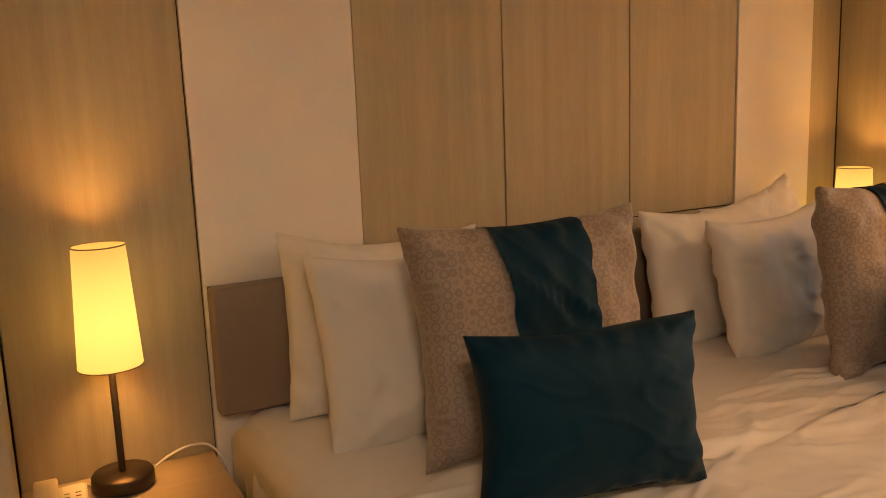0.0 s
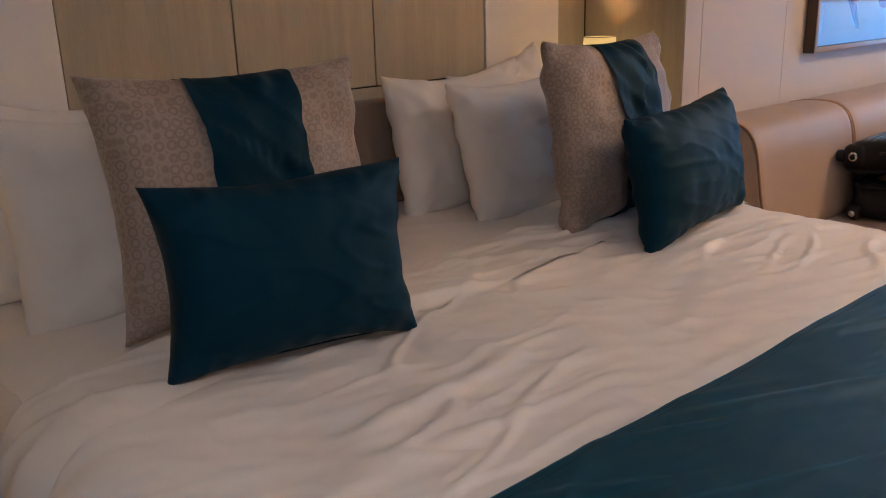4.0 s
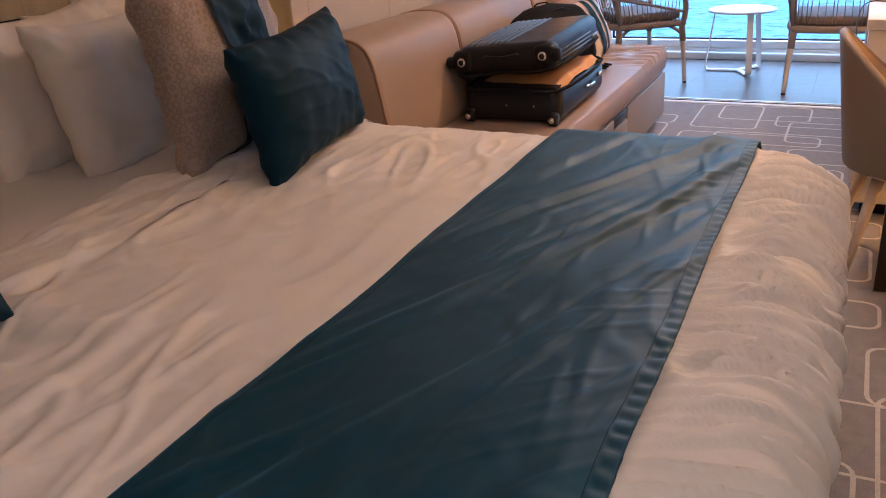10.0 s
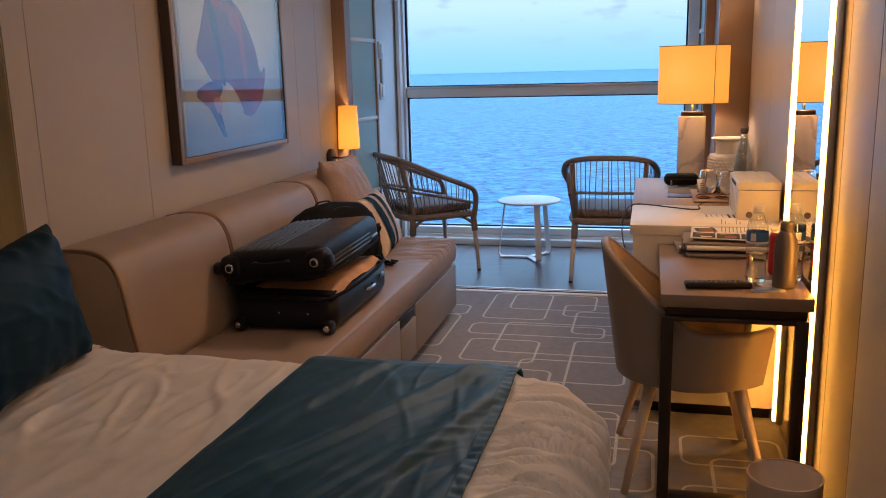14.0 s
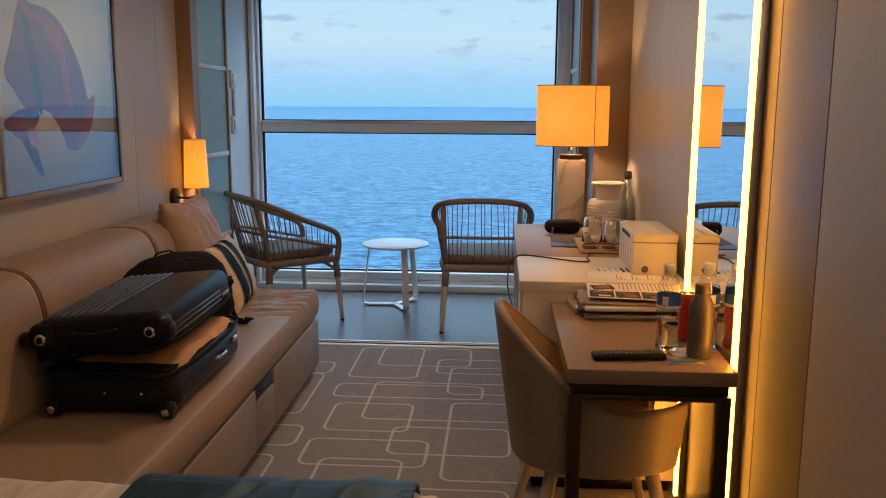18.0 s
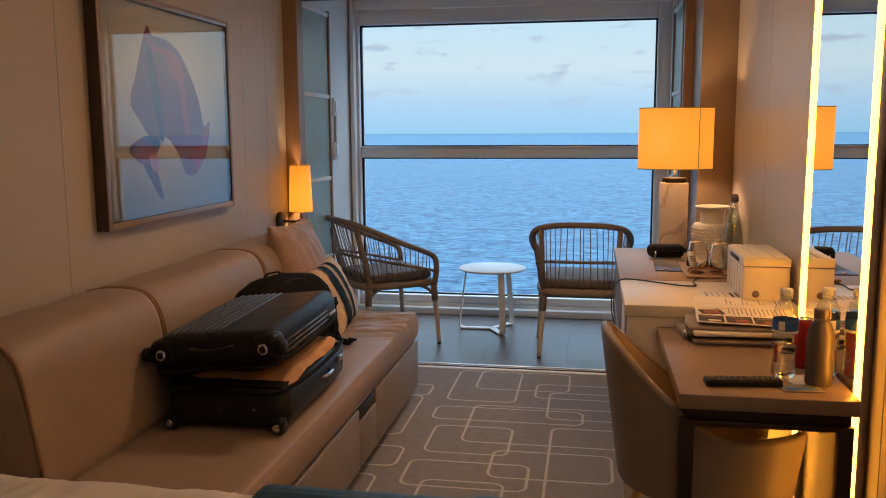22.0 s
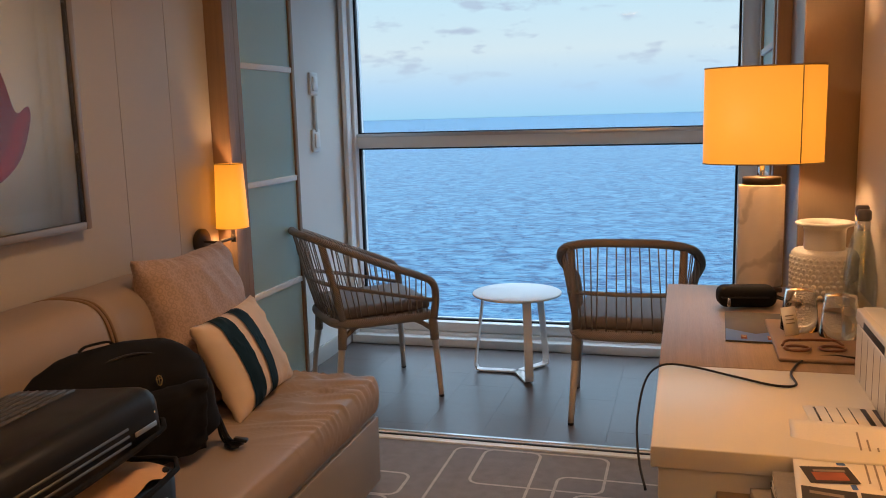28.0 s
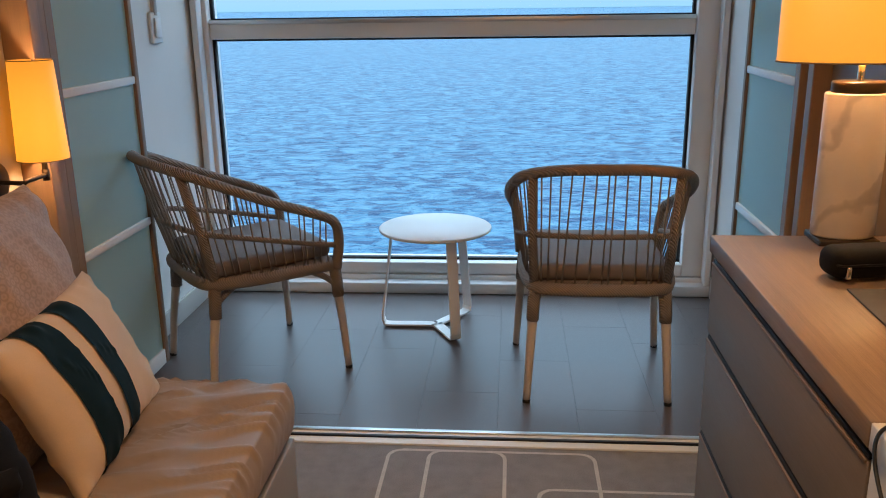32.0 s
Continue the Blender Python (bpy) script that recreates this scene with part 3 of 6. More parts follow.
def switch(z, tall):
    ob = thing("wall_switch", "white plastic rocker switch on the veranda wall", "switch", pose(7.41, 2.03, z))
    ob.scale = (1.25, 1.25, 1.15)
    part("plate", box((-0.042, -0.012, -0.055), (0.042, 0, 0.055), 0.004), PLASTIC_W, ob)
    part("rocker", box((-0.024, -0.019, -0.035), (0.024, -0.012, 0.035), 0.003), WHITE_METAL, ob)
    if tall:
        part("card_holder", box((-0.012, -0.014, -0.235), (0.012, 0, -0.06), 0.003), GREY_WALL, ob)


switch(1.30, False)
switch(1.62, True)

# the window
win = struct("window_1", box((7.86, -0.44, 0.05), (8.04, 2.03, 0.078), 0.003), WHITE_METAL, "wide white-framed sea window of two panes, one over the other")
Y0, Y1, Z0, Z1 = -0.305, 1.965, 0.14, 2.255


def bar(name, a, b, mat=WHITE_METAL):
    return part(name, box(a, b, 0.006, 2), mat, win)


bar("window_frame", (7.875, -0.43, 0.08), (8.03, Y0, 2.44))
bar("window_frame", (7.875, Y1, 0.08), (8.03, 2.028, 2.44))
bar("window_frame", (7.875, Y0 + 0.001, 0.08), (8.03, Y1 - 0.001, Z0))
bar("window_frame", (7.875, Y0 + 0.001, Z1), (8.03, Y1 - 0.001, 2.44))
bar("window_rail", (7.895, Y0 + 0.002, 1.232), (8.02, Y1 - 0.002, 1.318))
bar("rail_lip", (7.885, Y0 + 0.002, 1.300), (7.8945, Y1 - 0.002, 1.322), ALU)
bar("window_sill", (7.80, -0.43, 0.0), (7.874, 2.016, 0.055))
bar("jamb_trim", (7.80, 1.985, 0.056), (7.874, 2.016, 2.44))
bar("jamb_trim", (7.80, -0.43, 0.056), (7.874, -0.40, 2.44))
bar("head_trim", (7.82, -0.399, 2.36), (7.874, 1.984, 2.44))
for z0, z1, name in ((Z0, 1.232, "lower"), (1.318, Z1, "upper")):
    for a, b in (((7.93, Y0, z0), (7.962, Y0 + 0.012, z1)), ((7.93, Y1 - 0.012, z0), (7.962, Y1, z1)),
                 ((7.93, Y0 + 0.012, z0), (7.962, Y1 - 0.012, z0 + 0.010)), ((7.93, Y0 + 0.012, z1 - 0.010), (7.962, Y1 - 0.012, z1))):
        part("gasket", box(a, b), GASKET, win)
    g = part("pane", box((7.945, Y0 + 0.004, z0 + 0.003), (7.951, Y1 - 0.004, z1 - 0.003)), WINDOW_GLASS, win, "clear glass", smooth=False)
    g.visible_shadow = False

# folding glass doors, parked at both sides


def folding_door(name, x0, x1, y, sgn):
    """One leaf of a frosted door, face towards sgn * y."""
    d = struct(name, box((x0, y - 0.016, 0.02), (x0 + 0.045, y + 0.016, 2.225), 0.003), FRAME_WOOD, "folded door leaf of frosted sea-green glass in a slim frame")
    part("door_frame", box((x1 - 0.03, y - 0.016, 0.02), (x1, y + 0.016, 2.225), 0.003), FRAME_WOOD, d)
    for z in (0.02, 0.59, 1.115, 1.655, 2.185):
        part("crossbar", box((x0 + 0.046, y - 0.014, z), (x1 - 0.031, y + 0.014, z + (0.028 if z > 0.05 else 0.06)), 0.003), WHITE_METAL, d)
    z = (0.081, 0.589, 0.619, 1.114, 1.144, 1.654, 1.684, 2.184)
    for i in range(0, 8, 2):
        part("pane", box((x0 + 0.046, y - 0.004, z[i]), (x1 - 0.031, y + 0.004, z[i + 1])), FROST, d, "frosted sea-green glass", smooth=False)
    return d


folding_door("door_1", 6.31, 6.90, 1.905, -1)
folding_door("door_2", 6.335, 6.905, 1.955, -1)
folding_door("door_3", 6.56, 7.20, -0.365, 1)
folding_door("door_4", 6.50, 7.08, -0.415, 1)
struct("trim_post_north", box((6.182, 1.865, 0), (6.235, 1.985, 2.234), 0.004), FRAME_WOOD, "taupe wood door post")
struct("trim_post_north_slim", box((6.245, 1.88, 0), (6.295, 1.985, 2.234), 0.004), FRAME_WOOD, "taupe wood door post")
struct("trim_post_south", box((6.446, -0.435, 0), (6.495, -0.35, 2.234), 0.004), FRAME_WOOD, "taupe wood door post")

# sea, sky


def sea_material():
    m = bpy.data.materials.new("open_sea")
    m.use_nodes = True
    n, l = m.node_tree.nodes, m.node_tree.links
    b = n["Principled BSDF"]
    b.inputs["Roughness"].default_value = 0.3
    b.inputs["IOR"].default_value = 1.33
    b.inputs["Specular IOR Level"].default_value = 0.22
    tc = n.new("ShaderNodeTexCoord")
    mp = n.new("ShaderNodeMapping")
    mp.inputs["Scale"].default_value = (1, 0.45, 1)
    mp.inputs["Rotation"].default_value = (0, 0, 0.25)
    l.new(tc.outputs["Object"], mp.inputs[0])
    heights = []
    for sc, amp in ((0.09, 1.0), (0.38, 0.6), (1.5, 0.3)):
        t = n.new("ShaderNodeTexNoise")
        t.inputs["Scale"].default_value, t.inputs["Detail"].default_value, t.inputs["Roughness"].default_value = sc, 4, 0.6
        l.new(mp.outputs[0], t.inputs[0])
        k = n.new("ShaderNodeMath")
        k.operation = "MULTIPLY"
        k.inputs[1].default_value = amp
        l.new(t.outputs[0], k.inputs[0])
        if heights:
            a = n.new("ShaderNodeMath")
            l.new(heights[-1], a.inputs[0])
            l.new(k.outputs[0], a.inputs[1])
            heights.append(a.outputs[0])
        else:
            heights.append(k.outputs[0])
    bn = n.new("ShaderNodeBump")
    bn.inputs["Strength"].default_value, bn.inputs["Distance"].default_value = 1.0, 0.9
    l.new(heights[-1], bn.inputs["Height"])
    l.new(bn.outputs[0], b.inputs["Normal"])
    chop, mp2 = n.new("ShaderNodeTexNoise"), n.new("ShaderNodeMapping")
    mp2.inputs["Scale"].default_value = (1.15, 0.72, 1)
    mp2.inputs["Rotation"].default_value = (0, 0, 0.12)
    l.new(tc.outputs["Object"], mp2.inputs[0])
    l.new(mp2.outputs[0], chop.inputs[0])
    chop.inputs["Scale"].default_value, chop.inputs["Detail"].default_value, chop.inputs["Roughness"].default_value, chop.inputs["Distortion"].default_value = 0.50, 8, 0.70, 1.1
    # wave highlights and dark troughs painted into the water's base colour
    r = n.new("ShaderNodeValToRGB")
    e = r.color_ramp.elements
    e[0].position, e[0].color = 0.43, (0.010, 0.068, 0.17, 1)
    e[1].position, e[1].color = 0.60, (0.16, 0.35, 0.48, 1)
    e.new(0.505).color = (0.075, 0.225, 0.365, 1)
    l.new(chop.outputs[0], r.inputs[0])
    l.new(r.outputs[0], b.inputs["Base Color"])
    return m


def sky_material():
    m = bpy.data.materials.new("evening_sky")
    m.use_nodes = True
    n, l = m.node_tree.nodes, m.node_tree.links
    n.remove(n["Principled BSDF"])
    em = n.new("ShaderNodeEmission")
    tc, sx = n.new("ShaderNodeTexCoord"), n.new("ShaderNodeSeparateXYZ")
    l.new(tc.outputs["Object"], sx.inputs[0])
    k = n.new("ShaderNodeMath")
    k.operation = "DIVIDE"
    k.inputs[1].default_value = 4400
    l.new(sx.outputs[2], k.inputs[0])
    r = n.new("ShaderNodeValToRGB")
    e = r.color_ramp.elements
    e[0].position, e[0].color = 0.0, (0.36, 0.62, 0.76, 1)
    # unseen upper sky brightened as fill for the veranda and carpet
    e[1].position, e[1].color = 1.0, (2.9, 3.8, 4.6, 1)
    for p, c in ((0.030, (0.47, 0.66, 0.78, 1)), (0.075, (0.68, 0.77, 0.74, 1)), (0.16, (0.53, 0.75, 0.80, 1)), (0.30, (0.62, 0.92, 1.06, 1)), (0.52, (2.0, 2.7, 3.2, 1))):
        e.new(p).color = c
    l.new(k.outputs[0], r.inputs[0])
    mp = n.new("ShaderNodeMapping")
    mp.inputs["Scale"].default_value = (0.0026, 0.0026, 0.0075)
    l.new(tc.outputs["Object"], mp.inputs[0])
    t = n.new("ShaderNodeTexNoise")
    t.inputs["Scale"].default_value, t.inputs["Detail"].default_value = 1.6, 6
    l.new(mp.outputs[0], t.inputs[0])
    cr = n.new("ShaderNodeValToRGB")
    cr.color_ramp.elements[0].position, cr.color_ramp.elements[0].color = 0.56, (0, 0, 0, 1)
    cr.color_ramp.elements[1].position, cr.color_ramp.elements[1].color = 0.67, (0.8, 0.8, 0.8, 1)
    l.new(t.outputs[0], cr.inputs[0])
    low = n.new("ShaderNodeValToRGB")
    le = low.color_ramp.elements
    le[0].position, le[0].color = 0.02, (0, 0, 0, 1)
    le[1].position, le[1].color = 0.30, (0, 0, 0, 1)
    le.new(0.08).color = (1, 1, 1, 1)
    l.new(k.outputs[0], low.inputs[0])
    mul = n.new("ShaderNodeMath")
    mul.operation = "MULTIPLY"
    l.new(cr.outputs[0], mul.inputs[0])
    l.new(low.outputs[0], mul.inputs[1])
    mx = n.new("ShaderNodeMixRGB")
    mx.inputs[2].default_value = (0.44, 0.48, 0.56, 1)
    l.new(mul.outputs[0], mx.inputs[0])
    l.new(r.outputs[0], mx.inputs[1])
    l.new(mx.outputs[0], em.inputs[0])
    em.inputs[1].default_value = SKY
    l.new(em.outputs[0], n["Material Output"].inputs[0])
    return m


def far_out(u, v):
    a, e = radians(-85 + 170 * u), radians(75 * v * v)
    return Vector((4400 * math.cos(e) * math.cos(a), 4400 * math.cos(e) * math.sin(a), 4400 * math.sin(e)))


struct("water", moved(box((9.5, -4300, -0.5), (4390, 4300, 0)), pose(0, 0, -16)), sea_material(), "open blue sea with small waves, highlights and dark troughs painted")
dome = struct("backdrop", sheet(far_out, 24, 10), sky_material(), "pale evening sky with faint clouds, brightened overhead as fill", True)
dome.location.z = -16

# ---- the bed ----
BX0, BX1, BY0, TOP, R, CORNER = 0.755, 3.02, 0.042, 0.70, 0.13, 0.29


def over(d):
    """Way out and down for a sheet that goes d past the start of a rounded edge."""
    if d <= 0:
        return 0.0, 0.0
    a = d / R
    if a < math.pi / 2:
        return R * math.sin(a), R * (1 - math.cos(a))
    return R, R + d - R * math.pi / 2


def bed_surface(s, t, lift=0.0, calmed=1.0):
    """The duvet's surface: s across from the window-far side, t from the foot, measured along the cloth."""
    ox, dx = over(BX0 + R - s)
    px, ex = over(s - (BX1 - R))
    oy, dy = over(BY0 + R - t)
    x = min(max(s, BX0 + R), BX1 - R) - ox + px
    y = max(t, BY0 + R) - oy
    dxx = max(dx, ex)
    z = TOP - max(dxx, dy) + 0.12 * min(dxx, dy)
    foot = min(1, max(0, (0.285 - 0.035 * max(0, 1.5 - s) - t) / 0.10))
    side = min(1, dxx / 0.1)
    wr = 0.010 * ns(s * 3.1, t * 2.3, 1) + 0.010 * (0.35 - abs(ns(s * 3.2 + 0.8 * t, t * 9.5 + 1.5 * ns(s * 2, t), 4))) * (1 - foot * 0.5)
    wr += 0.006 * (0.4 - abs(ns(s * 9, t * 17 + s * 3, 14)))
    lean = s + 0.22 * t + 0.03 * ns(t * 5, s * 3, 21)
    calm = 0.55 + 0.45 * min(1, max(0, 0.5 + 1.6 * ns(s * 2.3, t * 2.0, 17)))
    ends = min(1, max(0, (s - BX0 - 0.16) / 0.20)) * min(1, max(0, (BX1 - 0.10 - s) / 0.25))
    hang = 1 - 0.75 * min(1, max(0, (dy - 0.06) / 0.10))
    wr += foot * hang * ends * calm * (0.009 * ridge(ns(lean * 9, t * 2.1, 7), 0.12) + 0.019 * ridge(ns(lean * 17 + 9, t * 2.6, 9), 0.14) + 0.022 * ridge(ns(lean * 29 + 4, t * 3.4, 12), 0.20))
    wr += foot * (0.4 + 0.6 * hang) * 0.008 * ns(lean * 5, t * 2, 23)
    wr += (1 - foot) * (0.008 * ridge(ns((t + 0.30 * s) * 4.2, s * 1.3, 41), 0.12) + 0.007 * ridge(ns((t - 0.25 * s) * 6.5, s * 2.2, 43), 0.12) + 0.005 * ridge(ns((t + 0.1 * s) * 13, s * 3.2, 45), 0.16)) * min(1, max(0, 0.5 + 2 * ns(s * 1.7, t * 1.7, 47)))
    wr += side * 0.012 * ns(t * 8, s, 2)
    wr *= calmed * (1 - 0.72 * min(1, min(dxx, dy) / 0.07))
    n = Vector((-ox + px, -oy, R * 1.01 - min(R, max(dxx, dy)))).normalized() if (ox or px or oy) else Vector((0, 0, 1))
    p = Vector((x, y, z)) + n * (wr + lift)
    for cx, sgn in ((BX0 + CORNER, -1), (BX1 - CORNER, 1)):
        dx, dy = p.x - cx, p.y - (BY0 + CORNER)
        if dx * sgn > 0 and dy < 0:
            far = max(abs(dx), abs(dy))
            k = 1 - (1 - far / math.hypot(dx, dy)) * min(1, far / CORNER) ** 2
            p.x, p.y = cx + dx * k, BY0 + CORNER + dy * k
    return p


bed = thing("bed", "made double bed with white duvet on a greige upholstered base", "bed")


def slab(x0, y0, x1, y1, z0, z1, r, bevel):
    """An upright block whose two foot corners are rounded in plan, with softened rims."""
    bm = bmesh.new()
    plan = [(x1, y1), (x0, y1)]
    for cx, a0 in ((x0 + r, 180), (x1 - r, 270)):
        plan += [(cx + r * math.cos(radians(a0 + 9 * k)), y0 + r + r * math.sin(radians(a0 + 9 * k))) for k in range(11)]
    rings = [(z0, 0.0), (z1 - bevel, 0.0)] + [(z1 - bevel + bevel * math.sin(radians(18 * k)), bevel * (1 - math.cos(radians(18 * k)))) for k in range(1, 6)]
    mx, my = (x0 + x1) / 2, (y0 + y1) / 2
    loops = [[bm.verts.new((x - math.copysign(d, x - mx), y - math.copysign(d, y - my), z)) for x, y in plan] for z, d in rings]
    for a, b in zip(loops, loops[1:]):
        for k in range(len(plan)):
            j = (k + 1) % len(plan)
            bm.faces.new((a[k], a[j], b[j], b[k]))
    bm.faces.new(loops[0][::-1])
    bm.faces.new(loops[-1])
    return bm


part("bed_base", slab(BX0 + 0.018, BY0 + 0.022, BX1 - 0.018, 2.38, 0.012, 0.46, CORNER - 0.03, 0.02), BED_BASE, bed, "greige upholstered base")
part("base_welt", tube([Vector((BX0 + 0.0165 + CORNER * 0.9 * (1 - math.sin(radians(9 * k))), BY0 + 0.0265 + CORNER * 0.9 * (1 - math.cos(radians(9 * k))), 0.02)) for k in range(11)], 0.004, 6), BED_BASE, bed)
part("mattress", slab(BX0 + 0.012, BY0 + 0.05, BX1 - 0.012, 2.385, 0.461, 0.668, CORNER - 0.02, 0.06), LINEN, bed, "mattress in a white fitted sheet")


def duvet_at(u, v):
    s = BX0 + R - 0.38 + u * (BX1 - BX0 - 2 * R + 0.76)
    t = BY0 + R - 0.33 + v * (1.70 - BY0 - R + 0.33)
    t += 0.05 * v ** 6 * ns(s * 2.2, 3.0) - 0.11 * v ** 3 * max(0, (1.25 - s) / 0.7) ** 1.5
    return bed_surface(s, t) - Vector((0, 0, 0.026 * max(0, (v - 0.975) / 0.025)))


duvet = part("duvet", sheet(duvet_at, 640, 230), LINEN, bed, "white cotton duvet, wrinkled at the foot")


def fold_at(u, v):
    s = BX0 + R - 0.36 + u * (BX1 - BX0 - 2 * R + 0.72)
    t = 1.46 + 0.27 * v + 0.04 * ns(s * 2.0, 8.0) - 0.12 * max(0, (1.30 - s) / 0.7) ** 1.5
    p = bed_surface(s, t, 0.003)
    up = Vector((0, 0, 1)) if s > BX0 + R else Vector((-1, 0, 0.25))
    roll = 0.015 * min(1, v * 3.2) ** 1.3 * (1 - 0.45 * v) + 0.010 * ridge(ns(s * 1.6 + t * 7, t * 2, 5), 0.16) * min(1, v * 5) + 0.004 * ns(s * 9, t * 9, 5)
    p += up * roll
    p.z -= 0.05 * max(0, (v - 0.94) / 0.06)
    return p


def under_at(u, v):
    s = BX0 + R - 0.33 + u * (BX1 - BX0 - 2 * R + 0.66)
    return bed_surface(s, 1.30 + 1.075 * v, -0.013 - 0.02 * max(0, 0.4 - v), 0.45)


part("fitted_sheet", sheet(under_at, 160, 60), LINEN, bed, "white sheet, smooth under the pillows")
part("turned_edge", sheet(fold_at, 200, 40), LINEN, bed, "turned-down duvet edge")
head = thing("headboard", "long taupe leatherette headboard panel behind the pillows", "headboard")
part("backing_board", box((0.745, BED_Y - 0.022, 0.705), (2.713, BED_Y - 0.0065, 1.045), 0.002), GROUT, head)
part("pad", box((0.738, BED_Y - 0.078, 0.70), (2.72, BED_Y - 0.0225, 1.05), 0.014, 4), HEADBOARD, head)

runner = thing("bed_runner", "deep teal satin runner laid across the foot of the bed", "bed runner")


def runner_at(u, v):
    s0, s1 = BX0 + R - 0.80, BX1 - R + 0.42
    s = s0 + u * (s1 - s0)
    t = 0.262 + 0.548 * v + 0.005 * ns(s * 2, v * 2, 6) - 0.035 * (1 - v) * max(0, 1.5 - s) - 0.050 * (1 - v) * min(1, max(0, BX0 + R - s) / 0.2) + 0.09 * v * max(0, BX0 + R - 0.1 - s)
    t += (v - 0.5) * 0.02 * min(1, max(0, (BX0 + R - 0.10 - s) / 0.25))
    p = bed_surface(max(s, BX0 + R - 0.30), t, 0.019, 0.3)
    if s < BX0 + R - 0.30:
        p.z -= (BX0 + R - 0.30 - s)
    q = s + 0.75 * t
    top = 1 if BX0 + R < s < BX1 - R else 0.3
    way = t + 0.40 * s + 0.012 * ns(s * 2.0, t * 2.0, 33)
    edge = (0.5 + 0.5 * min(1, 6 * v)) * min(1, 5 * (1 - v) + 0.1)
    p.z += top * edge * (0.009 * ridge(ns(way * 4.4, s * 0.5, 11), 0.24) + 0.006 * ridge(ns(way * 8.0 + 5, s * 0.8, 31), 0.18) * min(1, max(0, 0.4 + 2 * ns(s * 1.4, t * 3, 51))) + 0.007 * ns(way * 3.4, s * 0.8, 35))
    p.z += top * 0.003 * ridge(ns((t + 1.3 * s) * 8, s * 2 - t * 2, 37), 0.14) * max(0, 1 - 2.2 * v) * min(1, 8 * v)
    p.z += 0.0012 * math.sin(s * 190 + 3 * ns(s * 9, 1.0)) * (v < 0.045) * (v > 0.002)
    return p


part("cloth", sheet(runner_at, 520, 150), TEAL, runner)
for v, name in ((0.05, "hem"), (0.972, "hem")):
    part(name, tube([runner_at(i / 520, v) + Vector((-0.0048 if i < 130 else 0, 0, 0.0038)) for i in range(521)], 0.0009, 5), VELVET, runner, "dark stitched seam")
runner_mod = runner.children[0].modifiers.new("thick", "SOLIDIFY")
runner_mod.thickness, runner_mod.offset = 0.004, 1


def standing(x, y, z, turn, lean, roll=0):
    """The pose of a cushion on its lower edge: turned about z, leaning back, rolled in its own plane."""
    return pose(x, y, z, 0, 0, turn) @ pose(0, 0, 0, -lean, 0, 0) @ pose(0, 0, 0, 0, roll, 0)


def white_pillow(x, y, turn, lean, seed, w=0.66, h=0.50, roll=0):
    ob = thing("pillow", "plump white cotton pillow leaning at the head of the bed", "pillow", standing(x, y, 0.672, turn, lean, roll), "bed pillows")
    part("case", pillow(w, h, 0.17, seed, 0.055, 0.013, 0.03, n=52), LINEN, ob)
    return ob


white_pillow(1.19, 2.22, -3, 13, 1.3, 0.60, 0.505, 3)
white_pillow(1.25, 1.99, 2, 14, 4.1, 0.68, 0.50)
white_pillow(1.60, 2.25, 0, 9, 6.7, 0.50, 0.47, 2)
white_pillow(2.43, 2.19, 2, 10, 9.2, 0.62, 0.48, -2)
white_pillow(2.55, 1.98, 4, 14, 12.5, 0.64, 0.47, -3)
white_pillow(2.74, 2.23, 0, 10, 15.1, 0.46, 0.50, -12)


def banded_cushion(x, y, turn, lean, seed, roll=0):
    ob = thing("cushion", "taupe jacquard cushion with a wide teal satin band, on the bed", "cushion", standing(x, y, 0.70, turn, lean, roll), "banded bed cushions")
    part("cover", pillow(0.64, 0.55, 0.20, seed, 0.10, 0.016), JACQUARD, ob)
    band = pillow(0.64, 0.55, 0.20, seed, 0.10, 0.016, n=44, span=(-0.37, 0.40), puff=0.008)
    for v in band.verts:
        v.co.y += (0.003 * ns(v.co.x * 9 + v.co.z * 14, v.co.z * 5, seed) + 0.007 * ridge(ns((v.co.x * 1.1 + v.co.z) * 9, v.co.x * 2 - v.co.z, seed), 0.2)) * (1 if v.co.y > 0 else -1)
        v.co.z = 0.275 + (v.co.z - 0.275) * 1.012
    part("band", band, VELVET, ob, "teal satin band")
    return ob


banded_cushion(1.355, 1.72, -3, 11, 2.2)
banded_cushion(2.56, 1.66, 9, 9, 7.4)


def teal_cushion(x, y, turn, lean, seed, w, h, roll=0):
    ob = thing("cushion", "deep teal velvet lumbar cushion propped on the bed", "cushion", standing(x, y, 0.708, turn, lean, roll), "teal bed cushions")
    part("cover", pillow(w, h, 0.185, seed, 0.12, 0.007, n=64, pucker=0.9), VELVET, ob)
    part("seam", tube([Vector((w / 2 * 0.95 * (k / 20 * 2 - 1), -0.004, 0.012 + 0.006 * (1 - (k / 10 - 1) ** 2))) for k in range(21)], 0.002, 5), VELVET, ob)
    return ob


teal_cushion(1.266, 1.43, -9, 10, 3.0, 0.52, 0.362, 1)
teal_cushion(2.57, 1.40, 8, 12, 8.0, 0.60, 0.37, -2)


